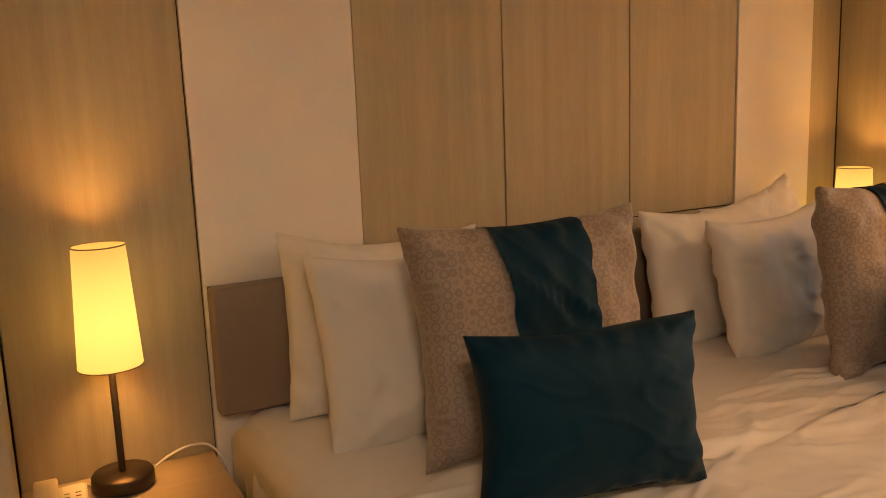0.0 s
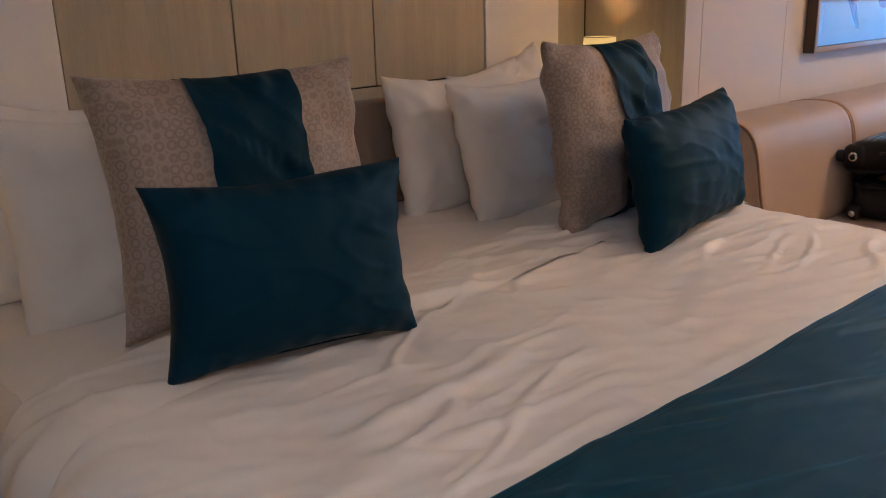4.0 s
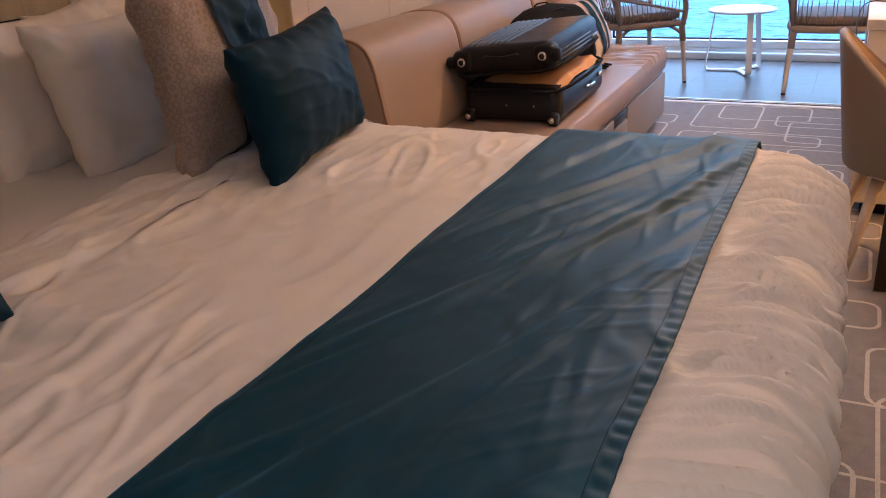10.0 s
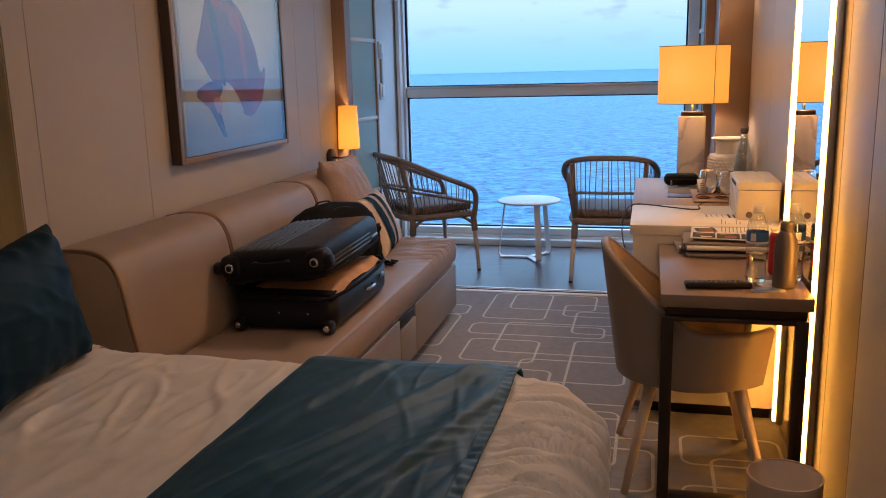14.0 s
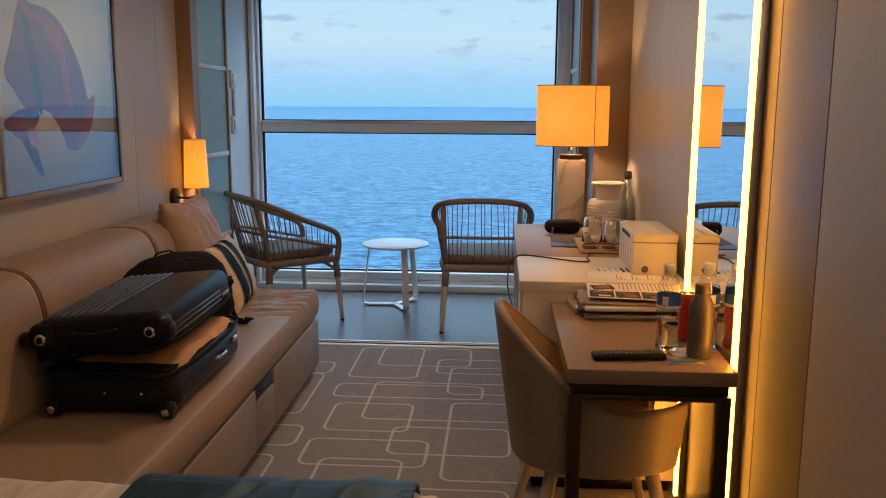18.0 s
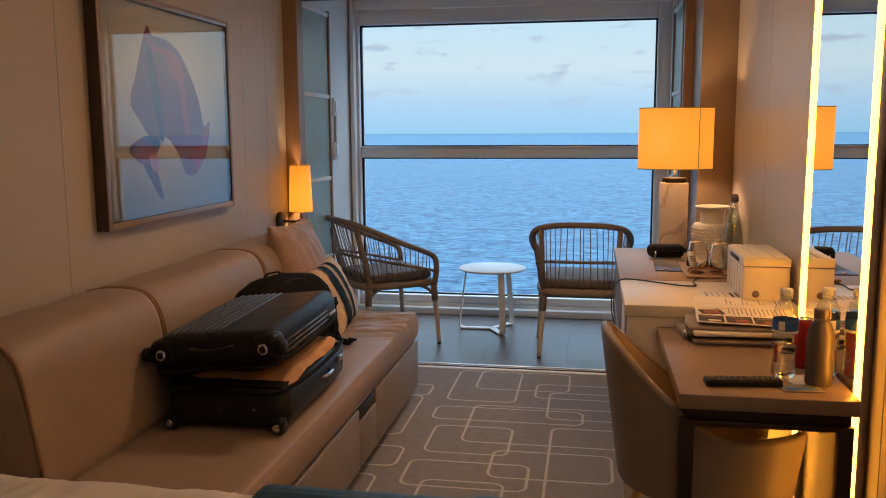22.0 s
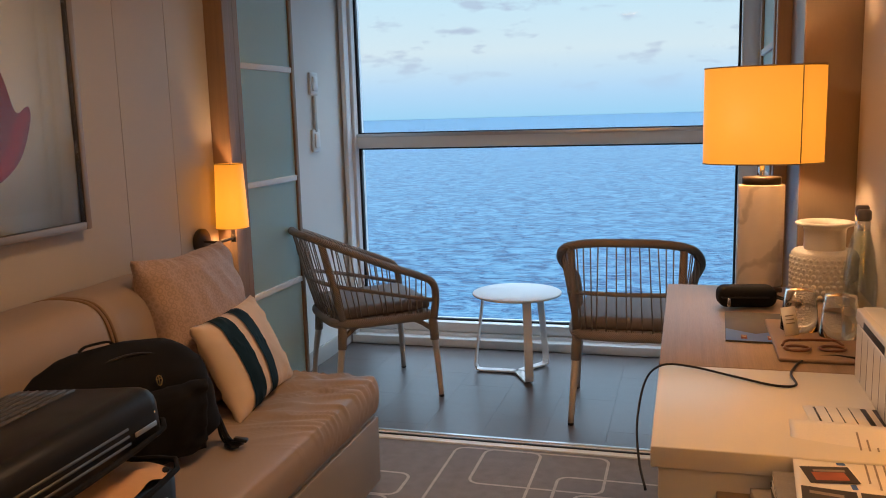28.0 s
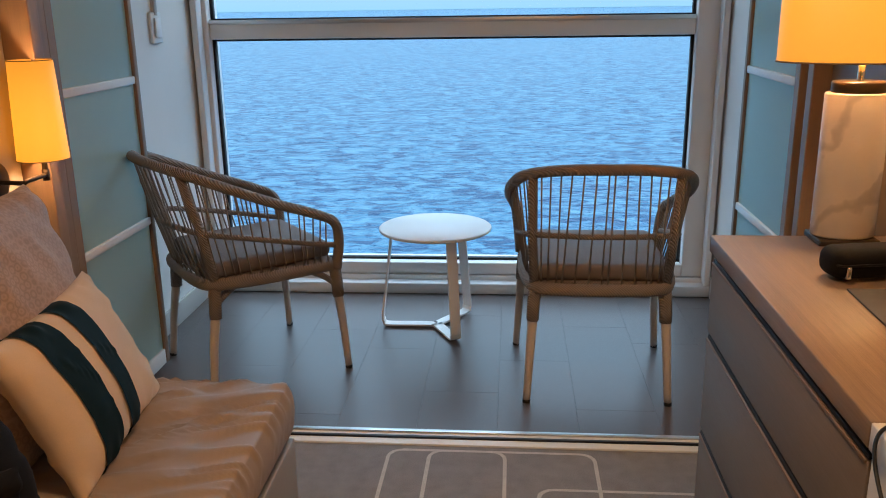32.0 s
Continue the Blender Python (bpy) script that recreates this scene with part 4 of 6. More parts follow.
def nightstand(x0, x1):
    w = x1 - x0
    ob = thing("nightstand", "pale oak open bedside table with a shelf", "nightstand", pose((x0 + x1) / 2, 2.215, 0), "bedside tables")
    part("top", box((-w / 2, -0.21, 0.555), (w / 2, 0.198, 0.59), 0.003), OAK_FLAT, ob)
    for sx in (-1, 1):
        part("side_panel", box((sx * w / 2 - (0.022 if sx > 0 else 0), -0.205, 0.02), (sx * w / 2 + (0.022 if sx < 0 else 0), 0.198, 0.554), 0.002), OAK, ob)
    part("shelf", box((-w / 2 + 0.023, -0.20, 0.362), (w / 2 - 0.023, 0.19, 0.384), 0.002), OAK_FLAT, ob)
    part("drawer_front", box((-w / 2 + 0.023, -0.20, 0.03), (w / 2 - 0.023, -0.18, 0.358), 0.002), OAK_SIDE, ob)
    # shade inside the open shelf, painted as a near-black back
    part("back", box((-w / 2 + 0.023, 0.185, 0.03), (w / 2 - 0.023, 0.197, 0.554)), GROUT, ob, "back coloured near black for the shade inside")
    return ob


nightstand(0.249, 0.722)
nightstand(3.045, 3.262)


def bedside_lamp(x, y, z):
    ob = thing("table_lamp", "lit bedside lamp with tapered cream shade on bronze stem", "lamp", pose(x, y, z), "bedside lamps")
    part("base", lathe([(0, 0), (0.071, 0), (0.075, 0.004), (0.075, 0.030), (0.071, 0.036), (0.012, 0.038), (0, 0.038)], 36), BRONZE, ob)
    part("stem", lathe([(0.0085, 0.036), (0.0085, 0.42), (0, 0.42)], 14), BRONZE, ob)
    part("shade", lathe([(0.0765, 0.312), (0.0618, 0.608), (0.0600, 0.608), (0.0748, 0.312), (0.0765, 0.312)], 40), GLOW_A, ob, "glowing cream fabric shade")
    part("shade_rim", tube([Vector((0.0622 * math.cos(a * math.pi / 16), 0.0622 * math.sin(a * math.pi / 16), 0.6085)) for a in range(32)], 0.0016, 6, True), SHADE_TRIM, ob)
    part("shade_rim", tube([Vector((0.0770 * math.cos(a * math.pi / 16), 0.0770 * math.sin(a * math.pi / 16), 0.312)) for a in range(32)], 0.0014, 6, True), SHADE_TRIM, ob)
    lamp("bulb", "POINT", BULB_A * 1.2, (1, 0.47, 0.10), pose(x, y, z + 0.48), 0.05)
    return ob


bedside_lamp(0.478, 2.315, 0.592)
bedside_lamp(3.155, 2.25, 0.592)

phone = thing("telephone", "ivory desk telephone with a coiled cord on the bedside table", "telephone", pose(0.325, 2.165, 0.592, 0, 0, -3))
part("body", box((-0.055, -0.088, 0.0), (0.060, 0.088, 0.058), 0.005, 2), PHONE_M, phone)
part("socket_plate", box((-0.045, -0.0895, 0.010), (0.045, -0.0882, 0.046), 0.0005), PHONE_M, phone)
for sx in (-0.012, 0.012, 0.03):
    part("socket_slot", box((sx, -0.0905, 0.020), (sx + 0.003, -0.0897, 0.034)), BLACK, phone)
part("jack", box((-0.032, -0.092, 0.060), (-0.020, -0.0865, 0.070), 0.001), BLACK, phone)
part("handset", moved(merged(merged(box((-0.05, -0.088, 0.0), (0.002, -0.03, 0.016), 0.004, 2), box((-0.05, 0.03, 0.0), (0.002, 0.088, 0.016), 0.004, 2)), box((-0.0505, -0.0885, 0.008), (0.0025, 0.0885, 0.026), 0.006, 3)), pose(-0.003, 0, 0.0575)), PHONE_M, phone, "ivory handset")
part("keypad_label", box((0.006, -0.07, 0.0583), (0.056, 0.078, 0.0603), 0.001), PAPER, phone)
part("rest_ledge", box((0.004, -0.088, 0.0583), (0.0595, -0.071, 0.068), 0.002), PHONE_M, phone)
for i in range(5):
    for j in range(2):
        part("key", box((0.010 + j * 0.024, -0.052 + i * 0.020, 0.0604), (0.022 + j * 0.024, -0.048 + i * 0.020, 0.0618), 0.0005), INK_RED if j and i in (2, 3) else NEWSPRINT, phone)


def coiled(pts, radius, pitch, wire):
    """A springy cord wound round a smooth line."""
    line = spline(pts, 30)
    out, turn = [], 0.0
    for a, c in zip(line, line[1:]):
        d = (c - a)
        length = d.length
        d = d.normalized()
        s = d.cross(Vector((1, 0.2, 0.1))).normalized()
        q = d.cross(s)
        steps = max(1, round(length / pitch * 12))
        for k in range(steps):
            turn += 2 * math.pi * length / pitch / steps
            out.append(a.lerp(c, k / steps) + radius * (math.cos(turn) * s + math.sin(turn) * q))
    return tube(out, wire, 6)


for k, px in enumerate((0.268, 0.318)):
    cord = coiled([(px + 0.025, 2.066, 0.655 if k else 0.615), (px + 0.012, 2.045, 0.625), (px, 2.012, 0.606), (px, 1.99, 0.585), (px + 0.002, 1.985, 0.52), (px + 0.006, 1.985, 0.35), (px + 0.012, 1.985, 0.12 + 0.05 * k)], 0.0095, 0.0125, 0.0027)
    part("coiled_cord", cord, PLASTIC_W, phone, "white coiled cord", phone.matrix_world.inverted())
lead = thing("power_cable", "white lamp cable lying over the bedside table", "cable")
part("wire", tube(spline([(0.415, 2.335, 0.597), (0.38, 2.37, 0.597), (0.33, 2.36, 0.597), (0.30, 2.34, 0.60)], 8), 0.0035, 7), PLASTIC_W, lead)
part("wire", tube(spline([(0.545, 2.345, 0.597), (0.60, 2.385, 0.612), (0.66, 2.40, 0.622), (0.712, 2.395, 0.612), (0.745, 2.36, 0.56), (0.752, 2.33, 0.44)], 8), 0.0035, 7), PLASTIC_W, lead)
pad = thing("notepad", "white notepad lying on the bedside shelf", "notepad", pose(0.595, 2.105, 0.386, 0, 0, -7))
part("paper_block", box((-0.055, -0.075, 0), (0.055, 0.075, 0.012), 0.001), PAPER, pad)

# ---- the sofa side ----
sofa = thing("sofa", "long sand faux-leather sofa with bolster back and drawer base", "sofa")
part("base", box((3.30, 1.095, 0.05), (5.775, 1.93, 0.315), 0.008, 2), SOFA_BASE, sofa, "taupe drawer base")
part("plinth", box((3.32, 1.13, 0), (5.74, 1.9, 0.05)), BLACK, sofa, "dark recessed plinth")
for a, b in ((3.31, 4.585), (4.865, 5.77)):
    part("drawer_front", box((a, 1.078, 0.055), (b, 1.094, 0.31), 0.004), SOFA_BASE, sofa, "taupe drawer front")
part("drawer_front", box((4.589, 1.078, 0.055), (4.861, 1.094, 0.25), 0.004), SOFA_BASE, sofa, "taupe drawer front")
part("drawer_pull", box((4.60, 1.082, 0.258), (4.85, 1.0945, 0.305), 0.004), BLACK, sofa, "black recessed pull")


def seat_at(u, v):
    """Top, front and end of the seat cushion, with creases near its open end."""
    x = 3.30 + 2.49 * u
    prof = SEAT_PROFILE
    k = v * (len(prof) - 1)
    i = min(int(k), len(prof) - 2)
    p = prof[i].lerp(prof[i + 1], k - i)
    end = min(1, max(0, (u - 0.70) / 0.14))
    w = 0.013 * end * ridge(ns(x * 9 + 5.0 * p.x, p.x * 1.6, 3), 0.14) + 0.009 * end * ridge(ns(x * 15 + 7.0 * p.x, p.x * 2.2, 8), 0.14) + 0.004 * ns(x * 3, p.x * 4, 1)
    r = max(0, (u - 0.985) / 0.015)
    f = 1 - 0.12 * r * r
    return Vector((x + 0.006 * ns(p.x * 8, p.y * 8), 1.45 + (p.x - 1.45) * (1 - 0.03 * r * r), 0.385 + (p.y - 0.385) * f + w * (p.y > 0.36)))


SEAT_PROFILE = spline([Vector((q[0], q[1], 0)) for q in ((1.115, 0.318), (1.082, 0.33), (1.070, 0.385), (1.080, 0.434), (1.115, 0.456), (1.30, 0.460), (1.60, 0.456), (1.90, 0.45))], 5)
cush = sheet(seat_at, 400, 70)
cush.verts.ensure_lookup_table()
rim = [cush.verts[400 * 71 + j] for j in range(71)]
cush.faces.new(rim)
rim = [cush.verts[j] for j in range(71)]
cush.faces.new(rim[::-1])
part("seat_cushion", cush, SOFA, sofa, "sand seat cushion creased at its end")


def bolster(x0, x1):
    outline = spline([(a, b, 0) for a, b in ((1.605, 0.452), (1.592, 0.49), (1.600, 0.57), (1.615, 0.65), (1.630, 0.74), (1.645, 0.81), (1.672, 0.862), (1.72, 0.892), (1.80, 0.900), (1.89, 0.890), (1.938, 0.85), (1.94, 0.62), (1.94, 0.46))], 4)

    def at(u, v):
        k = v * (len(outline) - 1)
        i = min(int(k), len(outline) - 2)
        p = outline[i].lerp(outline[i + 1], k - i)
        e = max(0, abs(u * 2 - 1) - 0.95) / 0.05
        f = 1 - 0.05 * e * e
        return Vector((x0 + (x1 - x0) * u, 1.83 + (p.x - 1.83) * f + 0.003 * ns(u * 6, v * 4, x0), 0.67 + (p.y - 0.67) * f + 0.004 * ns(u * 5, v * 3, x0 + 4)))

    bm = sheet(at, 36, len(outline) - 1)
    bm.verts.ensure_lookup_table()
    m = len(outline)
    first, last = [bm.verts[j].co.copy() for j in range(m)], [bm.verts[36 * m + j].co.copy() for j in range(m)]
    bm.faces.new([bm.verts.new(c) for c in first[::-1]])
    bm.faces.new([bm.verts.new(c) for c in last])
    part("bolster", bm, SOFA, sofa, "sand rounded back bolster")
    for x in (x0 + 0.006, x1 - 0.006):
        part("piping", tube([Vector((x, 1.83 + (p.x - 1.83) * 0.985, 0.67 + (p.y - 0.67) * 0.985)) for p in outline[:-4]], 0.0055, 7), PIPING, sofa, "tan piping")


for a, b in ((3.30, 4.058), (4.062, 5.028), (5.032, 5.74)):
    bolster(a, b)

blush = thing("cushion", "blush jacquard scatter cushion against the sofa back", "cushion", standing(5.50, 1.535, 0.445, 4, 18, 2))
part("cover", pillow(0.60, 0.56, 0.21, 5.5, 0.07, 0.010), BLUSH, blush)
striped = thing("cushion", "cream cushion with two dark teal stripes on the sofa", "cushion", standing(5.475, 1.375, 0.458, 6.5, 25, 0))
part("cover", pillow(0.50, 0.35, 0.13, 8.8, 0.08, 0.005), CREAM, striped)
for a, b in ((-0.68, -0.31), (-0.10, 0.18)):
    st = pillow(0.50, 0.35, 0.13, 8.8, 0.08, 0.005, n=36, span=(a, b), puff=0.005)
    for v in st.verts:
        v.co.z = 0.175 + (v.co.z - 0.175) * 1.008
    part("stripe", st, STRIPE, striped, "dark teal velvet stripe")


def shell(l, w, h, bulge, ribs):
    """Half a hard suitcase, open side down at z 0: length x, width y."""
    bm = box((-l / 2, -w / 2, 0), (l / 2, w / 2, h), 0.0)
    bmesh.ops.bevel(bm, geom=[e for e in bm.edges if abs(e.verts[0].co.z - e.verts[1].co.z) > 0.01], offset=0.055, segments=5, profile=0.5, affect="EDGES")
    top = [e for e in bm.edges if e.verts[0].co.z > h - 0.001 and e.verts[1].co.z > h - 0.001 and len(e.link_faces) == 2 and any(abs(f.normal.z) < 0.5 for f in e.link_faces)]
    bmesh.ops.bevel(bm, geom=top, offset=0.04, segments=4, profile=0.5, affect="EDGES")
    return bm


case = thing("suitcase", "open graphite hard-shell suitcase showing clothes, on the sofa", "suitcase", pose(4.235, 1.340, 0.462, 0, 0, 0.5))
part("base_shell", moved(shell(0.70, 0.425, 0.135, 0, 0), pose(0, 0, 0.140, 180, 0, 0)), BLACK_SHELL, case, "graphite lower shell")
part("liner", box((-0.33, -0.19, 0.138), (0.33, 0.19, 0.150), 0.006), NYLON, case, "black lining")
part("zip_tape", tube(spline([(-0.34, -0.202, 0.141), (0.34, -0.202, 0.141), (0.352, 0, 0.141), (0.34, 0.202, 0.141), (-0.34, 0.202, 0.141), (-0.352, 0, 0.141)], 4, True), 0.007, 6, True), NYLON, case)


def clothes_at(u, v):
    x, y = -0.27 + 0.60 * u, -0.208 + 0.36 * v
    e = min(1, 6 * min(u, 1 - u, 1 - v + 0.02))
    return Vector((x, y + 0.012 * ns(x * 14, 2.0) * (v < 0.1), 0.152 + 0.030 * e + 0.012 * ns(x * 9, y * 12, 3) - 0.028 * max(0, 0.08 - v) / 0.08))


part("clothes", sheet(clothes_at, 50, 24), CLOTHES, case, "folded orange-tan clothing")
lid = part("lid_shell", shell(0.70, 0.435, 0.116, 0, 0), BLACK_SHELL, case, "graphite upper shell, half closed", pose(-0.005, 0.026, 0.214, -5.5, -1.0, 0))
for k in range(7):
    part("rib", tube(spline([(-0.30, 0.0 + k * 0.0265, 0.108), (-0.27, 0.0 + k * 0.0265, 0.117), (0.26, 0.0 + k * 0.0265, 0.117), (0.29, 0.0 + k * 0.0265, 0.110)], 3), 0.0058, 8, flat=0.9), RIB, lid)
part("zip_tape", tube(spline([(-0.34, -0.207, 0.006), (0.34, -0.207, 0.006), (0.352, 0, 0.006), (0.34, 0.207, 0.006), (-0.34, 0.207, 0.006), (-0.352, 0, 0.006)], 4, True), 0.007, 6, True), NYLON, lid)
for sy in (-1, 1):
    part("corner_guard", box((-0.358, sy * 0.178 - 0.05, 0.01), (-0.27, sy * 0.178 + 0.05, 0.106), 0.03, 4), BLACK, lid, "black corner guard")
    part("wheel_hub", moved(lathe([(0, 0), (0.019, 0), (0.019, 0.005), (0.015, 0.008), (0, 0.008)], 20), pose(-0.361, sy * 0.178, 0.06, 0, -90, 0)), CHROME, lid, "chrome hub ring")
    part("hub_cap", moved(lathe([(0, 0.0081), (0.012, 0.0081), (0.010, 0.011), (0, 0.011)], 16), pose(-0.361, sy * 0.178, 0.06, 0, -90, 0)), BLACK, lid)
    part("castor", moved(lathe([(0, -0.016), (0.022, -0.016), (0.025, -0.010), (0.025, 0.010), (0.022, 0.016), (0, 0.016)], 20), pose(-0.34, sy * 0.232, 0.06, 90, 0, 0)), BLACK, lid)
    part("wheel", moved(lathe([(0, -0.02), (0.024, -0.02), (0.028, -0.012), (0.028, 0.012), (0.024, 0.02), (0, 0.02)], 20), pose(-0.352, sy * 0.185, 0.026, 90, 0, 0)), BLACK, case, "black spinner wheel")
    part("wheel_cap", moved(lathe([(0, 0), (0.014, 0), (0.012, 0.004), (0, 0.004)], 16), pose(-0.381, sy * 0.185, 0.026, 0, -90, 0)), CHROME, case)
for sy in (-1, 1):
    part("rivet", lathe([(0, 0), (0.004, 0), (0.003, 0.002), (0, 0.002)], 12), CHROME, lid, m=pose(0.30, sy * 0.2175, 0.06, 90 if sy < 0 else -90, 0, 0))
for k in range(3):
    part("side_rib", tube([Vector((-0.27, -0.2165, 0.022 + 0.017 * k)), Vector((0.20, -0.2165, 0.022 + 0.017 * k))], 0.0038, 8), RIB, lid)
part("carry_handle", tube(spline([(-0.352, -0.07, 0.075), (-0.372, -0.06, 0.075), (-0.376, 0, 0.070), (-0.372, 0.06, 0.075), (-0.352, 0.07, 0.075)], 5), 0.009, 8, flat=0.6), BLACK, lid, "black grab handle")
part("side_handle", tube(spline([(0.02, -0.214, 0.085), (0.03, -0.228, 0.085), (0.10, -0.230, 0.085), (0.11, -0.214, 0.085)], 5), 0.007, 8), CHROME, case, "metal latch handle")
part("latch", box((0.22, -0.223, 0.085), (0.27, -0.210, 0.105), 0.004), CHROME, case, "metal latch")
for x in (-0.1, 0.02):
    part("stud", lathe([(0, 0), (0.006, 0), (0.004, 0.003), (0, 0.003)], 12), CHROME, case, m=pose(-0.3505, x, 0.075, 0, -90, 0))
part("logo_plate", box((0.22, -0.2205, 0.028), (0.30, -0.2165, 0.040), 0.002), ALU, lid)


def pack_at(u, v):
    a = 2 * math.pi * u
    h = v
    rx = 0.285 * (1 - 0.26 * h ** 3.0) * min(1, (h + 0.12) * 3.5)
    ry = 0.145 * (1 - 0.45 * h ** 2.2) * min(1, (h + 0.10) * 3.5)
    f = (max(0, 1 - h ** 9)) ** 0.5
    c, s = math.cos(a), math.sin(a)
    x = rx * math.copysign(abs(c) ** 0.55, c) * f
    y = ry * math.copysign(abs(s) ** 0.55, s) * f
    w = 0.014 * ns(x * 7, y * 7 + h * 5, 2) + 0.008 * ns(x * 15, h * 17, 5)
    return Vector((x * (1 + w * 2), y * (1 + w * 3) - 0.02 * h, 0.37 * h + w * 0.6))


pack = thing("backpack", "slouched black nylon backpack behind the suitcase on the sofa", "backpack", pose(4.83, 1.50, 0.460, 0, 0, -24))
part("body", sheet(pack_at, 48, 26), NYLON, pack)
part("front_pocket", moved(pillow(0.36, 0.22, 0.09, 3.3, 0.02, 0.012, n=22), pose(0.02, -0.125, 0.03, 8, 0, 0)), NYLON, pack)
part("zip", tube(spline([(-0.20, -0.10, 0.22), (-0.13, -0.085, 0.315), (0.02, -0.085, 0.345), (0.16, -0.085, 0.29), (0.215, -0.105, 0.18)], 6), 0.004, 6), BLACK, pack)
part("top_handle", tube(spline([(-0.09, 0.0, 0.362), (-0.07, -0.004, 0.374), (-0.01, -0.004, 0.374), (0.01, 0.0, 0.362)], 6), 0.007, 7, flat=0.5), NYLON, pack)
badge = tube([Vector((0.009 * math.sin(a * math.pi / 8) * (1 if math.cos(a * math.pi / 8) > 0 else 0.8), 0, 0.014 * math.cos(a * math.pi / 8))) for a in range(16)], 0.0015, 5, True)
box((-0.001, -0.001, -0.012), (0.001, 0.001, 0.012), 0, 2, badge)
box((-0.008, -0.001, 0.003), (0.008, 0.001, 0.005), 0, 2, badge)
part("badge", moved(badge, pose(0.06, -0.137, 0.27, -12, 0, 0)), GOLD, pack, "small pale metal badge")
for k in range(3):
    part("strap", tube(spline([(0.22, -0.04 + 0.02 * k, 0.20 - 0.05 * k), (0.27, -0.06, 0.12), (0.275 + 0.01 * k, -0.09, 0.03), (0.275, -0.125 - 0.01 * k, 0.012 + 0.008 * k)], 6), 0.012, 6, flat=0.3), NYLON, pack)
    part("buckle", moved(box((-0.014, -0.020, 0), (0.014, 0.020, 0.011), 0.003), pose(0.276 + 0.008 * k, -0.138 - 0.012 * k, 0.006 + 0.01 * k, 5 * k, 8, 20 * k)), BLACK, pack)

# picture on the sofa wall
art = thing("framed_picture", "large framed print of a red petal shape behind glass", "picture", pose(4.74, 1.948, 1.5225))
W2, H2 = 0.56, 0.4425
for name, a, b in (("frame_side", (-W2, -0.048, -H2), (-W2 + 0.026, 0, H2)), ("frame_side", (W2 - 0.026, -0.048, -H2), (W2, 0, H2)),
                   ("frame_bar", (-W2 + 0.0261, -0.048, -H2), (W2 - 0.0261, 0, -H2 + 0.026)), ("frame_bar", (-W2 + 0.0261, -0.048, H2 - 0.026), (W2 - 0.0261, 0, H2))):
    part(name, box(a, b, 0.002), FRAME_DARK, art)
    part("frame_face", box((a[0] + 0.001, -0.0505, a[2] + 0.001), (b[0] - 0.001, -0.0482, b[2] - 0.001), 0.0008), FRAME_SILVER, art, "champagne face of the frame")
part("mat_board", box((-W2 + 0.0265, -0.028, -H2 + 0.0265), (W2 - 0.0265, -0.022, H2 - 0.0265)), MAT_BOARD, art)
part("print_sheet", box((-0.46, -0.0305, -0.36), (0.46, -0.0283, 0.36)), PAPER, art)


def patch(pts, y):
    bm = bmesh.new()
    f = bm.faces.new([bm.verts.new(p) for p in (Vector((q.x, y, q.y)) for q in spline([(a, b, 0) for a, b in pts], 4, True))])
    bmesh.ops.triangulate(bm, faces=[f])
    return bm


part("petal", patch(((-0.187, 0.335), (-0.278, 0.153), (-0.332, 0.034), (-0.275, -0.031), (-0.21, -0.093), (-0.119, -0.109), (-0.06, -0.103), (0.011, -0.152), (0.065, -0.216), (0.093, -0.262),
                     (0.184, -0.268), (0.288, -0.2), (0.346, -0.085), (0.342, -0.036), (0.29, -0.054), (0.251, 0.054), (0.187, 0.153), (0.101, 0.244), (-0.008, 0.294), (-0.137, 0.306)), -0.0312), ART_RED, art, smooth=False)
part("petal_shadow", patch(((-0.355, -0.139), (-0.272, -0.105), (-0.21, -0.095), (-0.119, -0.113), (-0.142, -0.158), (-0.202, -0.19), (-0.283, -0.186), (-0.347, -0.172)), -0.0322), ART_DARK, art, smooth=False)
part("stalk", patch(((-0.271, -0.186), (-0.189, -0.186), (-0.114, -0.341), (-0.142, -0.351), (-0.212, -0.27)), -0.0318), ART_DARK, art, smooth=False)
part("petal_fold", patch(((-0.205, 0.317), (-0.113, 0.27), (-0.036, 0.262), (0.058, 0.24), (0.104, 0.19), (0.128, 0.06), (0.148, -0.085), (0.118, -0.10), (0.085, 0.02), (0.072, 0.125), (0.018, 0.142), (-0.022, 0.20), (-0.07, 0.235), (-0.16, 0.25)), -0.0316), ART_BRIGHT, art, smooth=False)
part("petal_vein", patch(((-0.192, 0.30), (-0.14, 0.20), (-0.10, 0.05), (-0.085, -0.10), (-0.115, -0.105), (-0.15, 0.03), (-0.19, 0.17)), -0.0315), ART_DARK, art, smooth=False)
part("petal_tip", patch(((0.20, -0.255), (0.27, -0.20), (0.33, -0.09), (0.335, -0.05), (0.285, -0.08), (0.235, -0.17), (0.19, -0.22)), -0.0316), ART_BRIGHT, art, smooth=False)
part("seed_head", patch(((-0.33, -0.13), (-0.27, -0.115), (-0.21, -0.125), (-0.165, -0.16), (-0.20, -0.20), (-0.26, -0.21), (-0.32, -0.18)), -0.0326), ART_RED, art, smooth=False)
part("seed_bud", patch(((-0.215, -0.175), (-0.16, -0.172), (-0.135, -0.205), (-0.15, -0.24), (-0.19, -0.235)), -0.0328), ART_PINK, art, smooth=False)
part("tendril", patch(((-0.205, -0.22), (-0.185, -0.22), (-0.165, -0.29), (-0.175, -0.30)), -0.0326), ART_RED, art, smooth=False)
g = part("picture_glass", box((-W2 + 0.027, -0.0455, -H2 + 0.027), (W2 - 0.027, -0.0435, H2 - 0.027)), PICTURE_GLASS, art, "clear glass", smooth=False)
g.visible_shadow = False

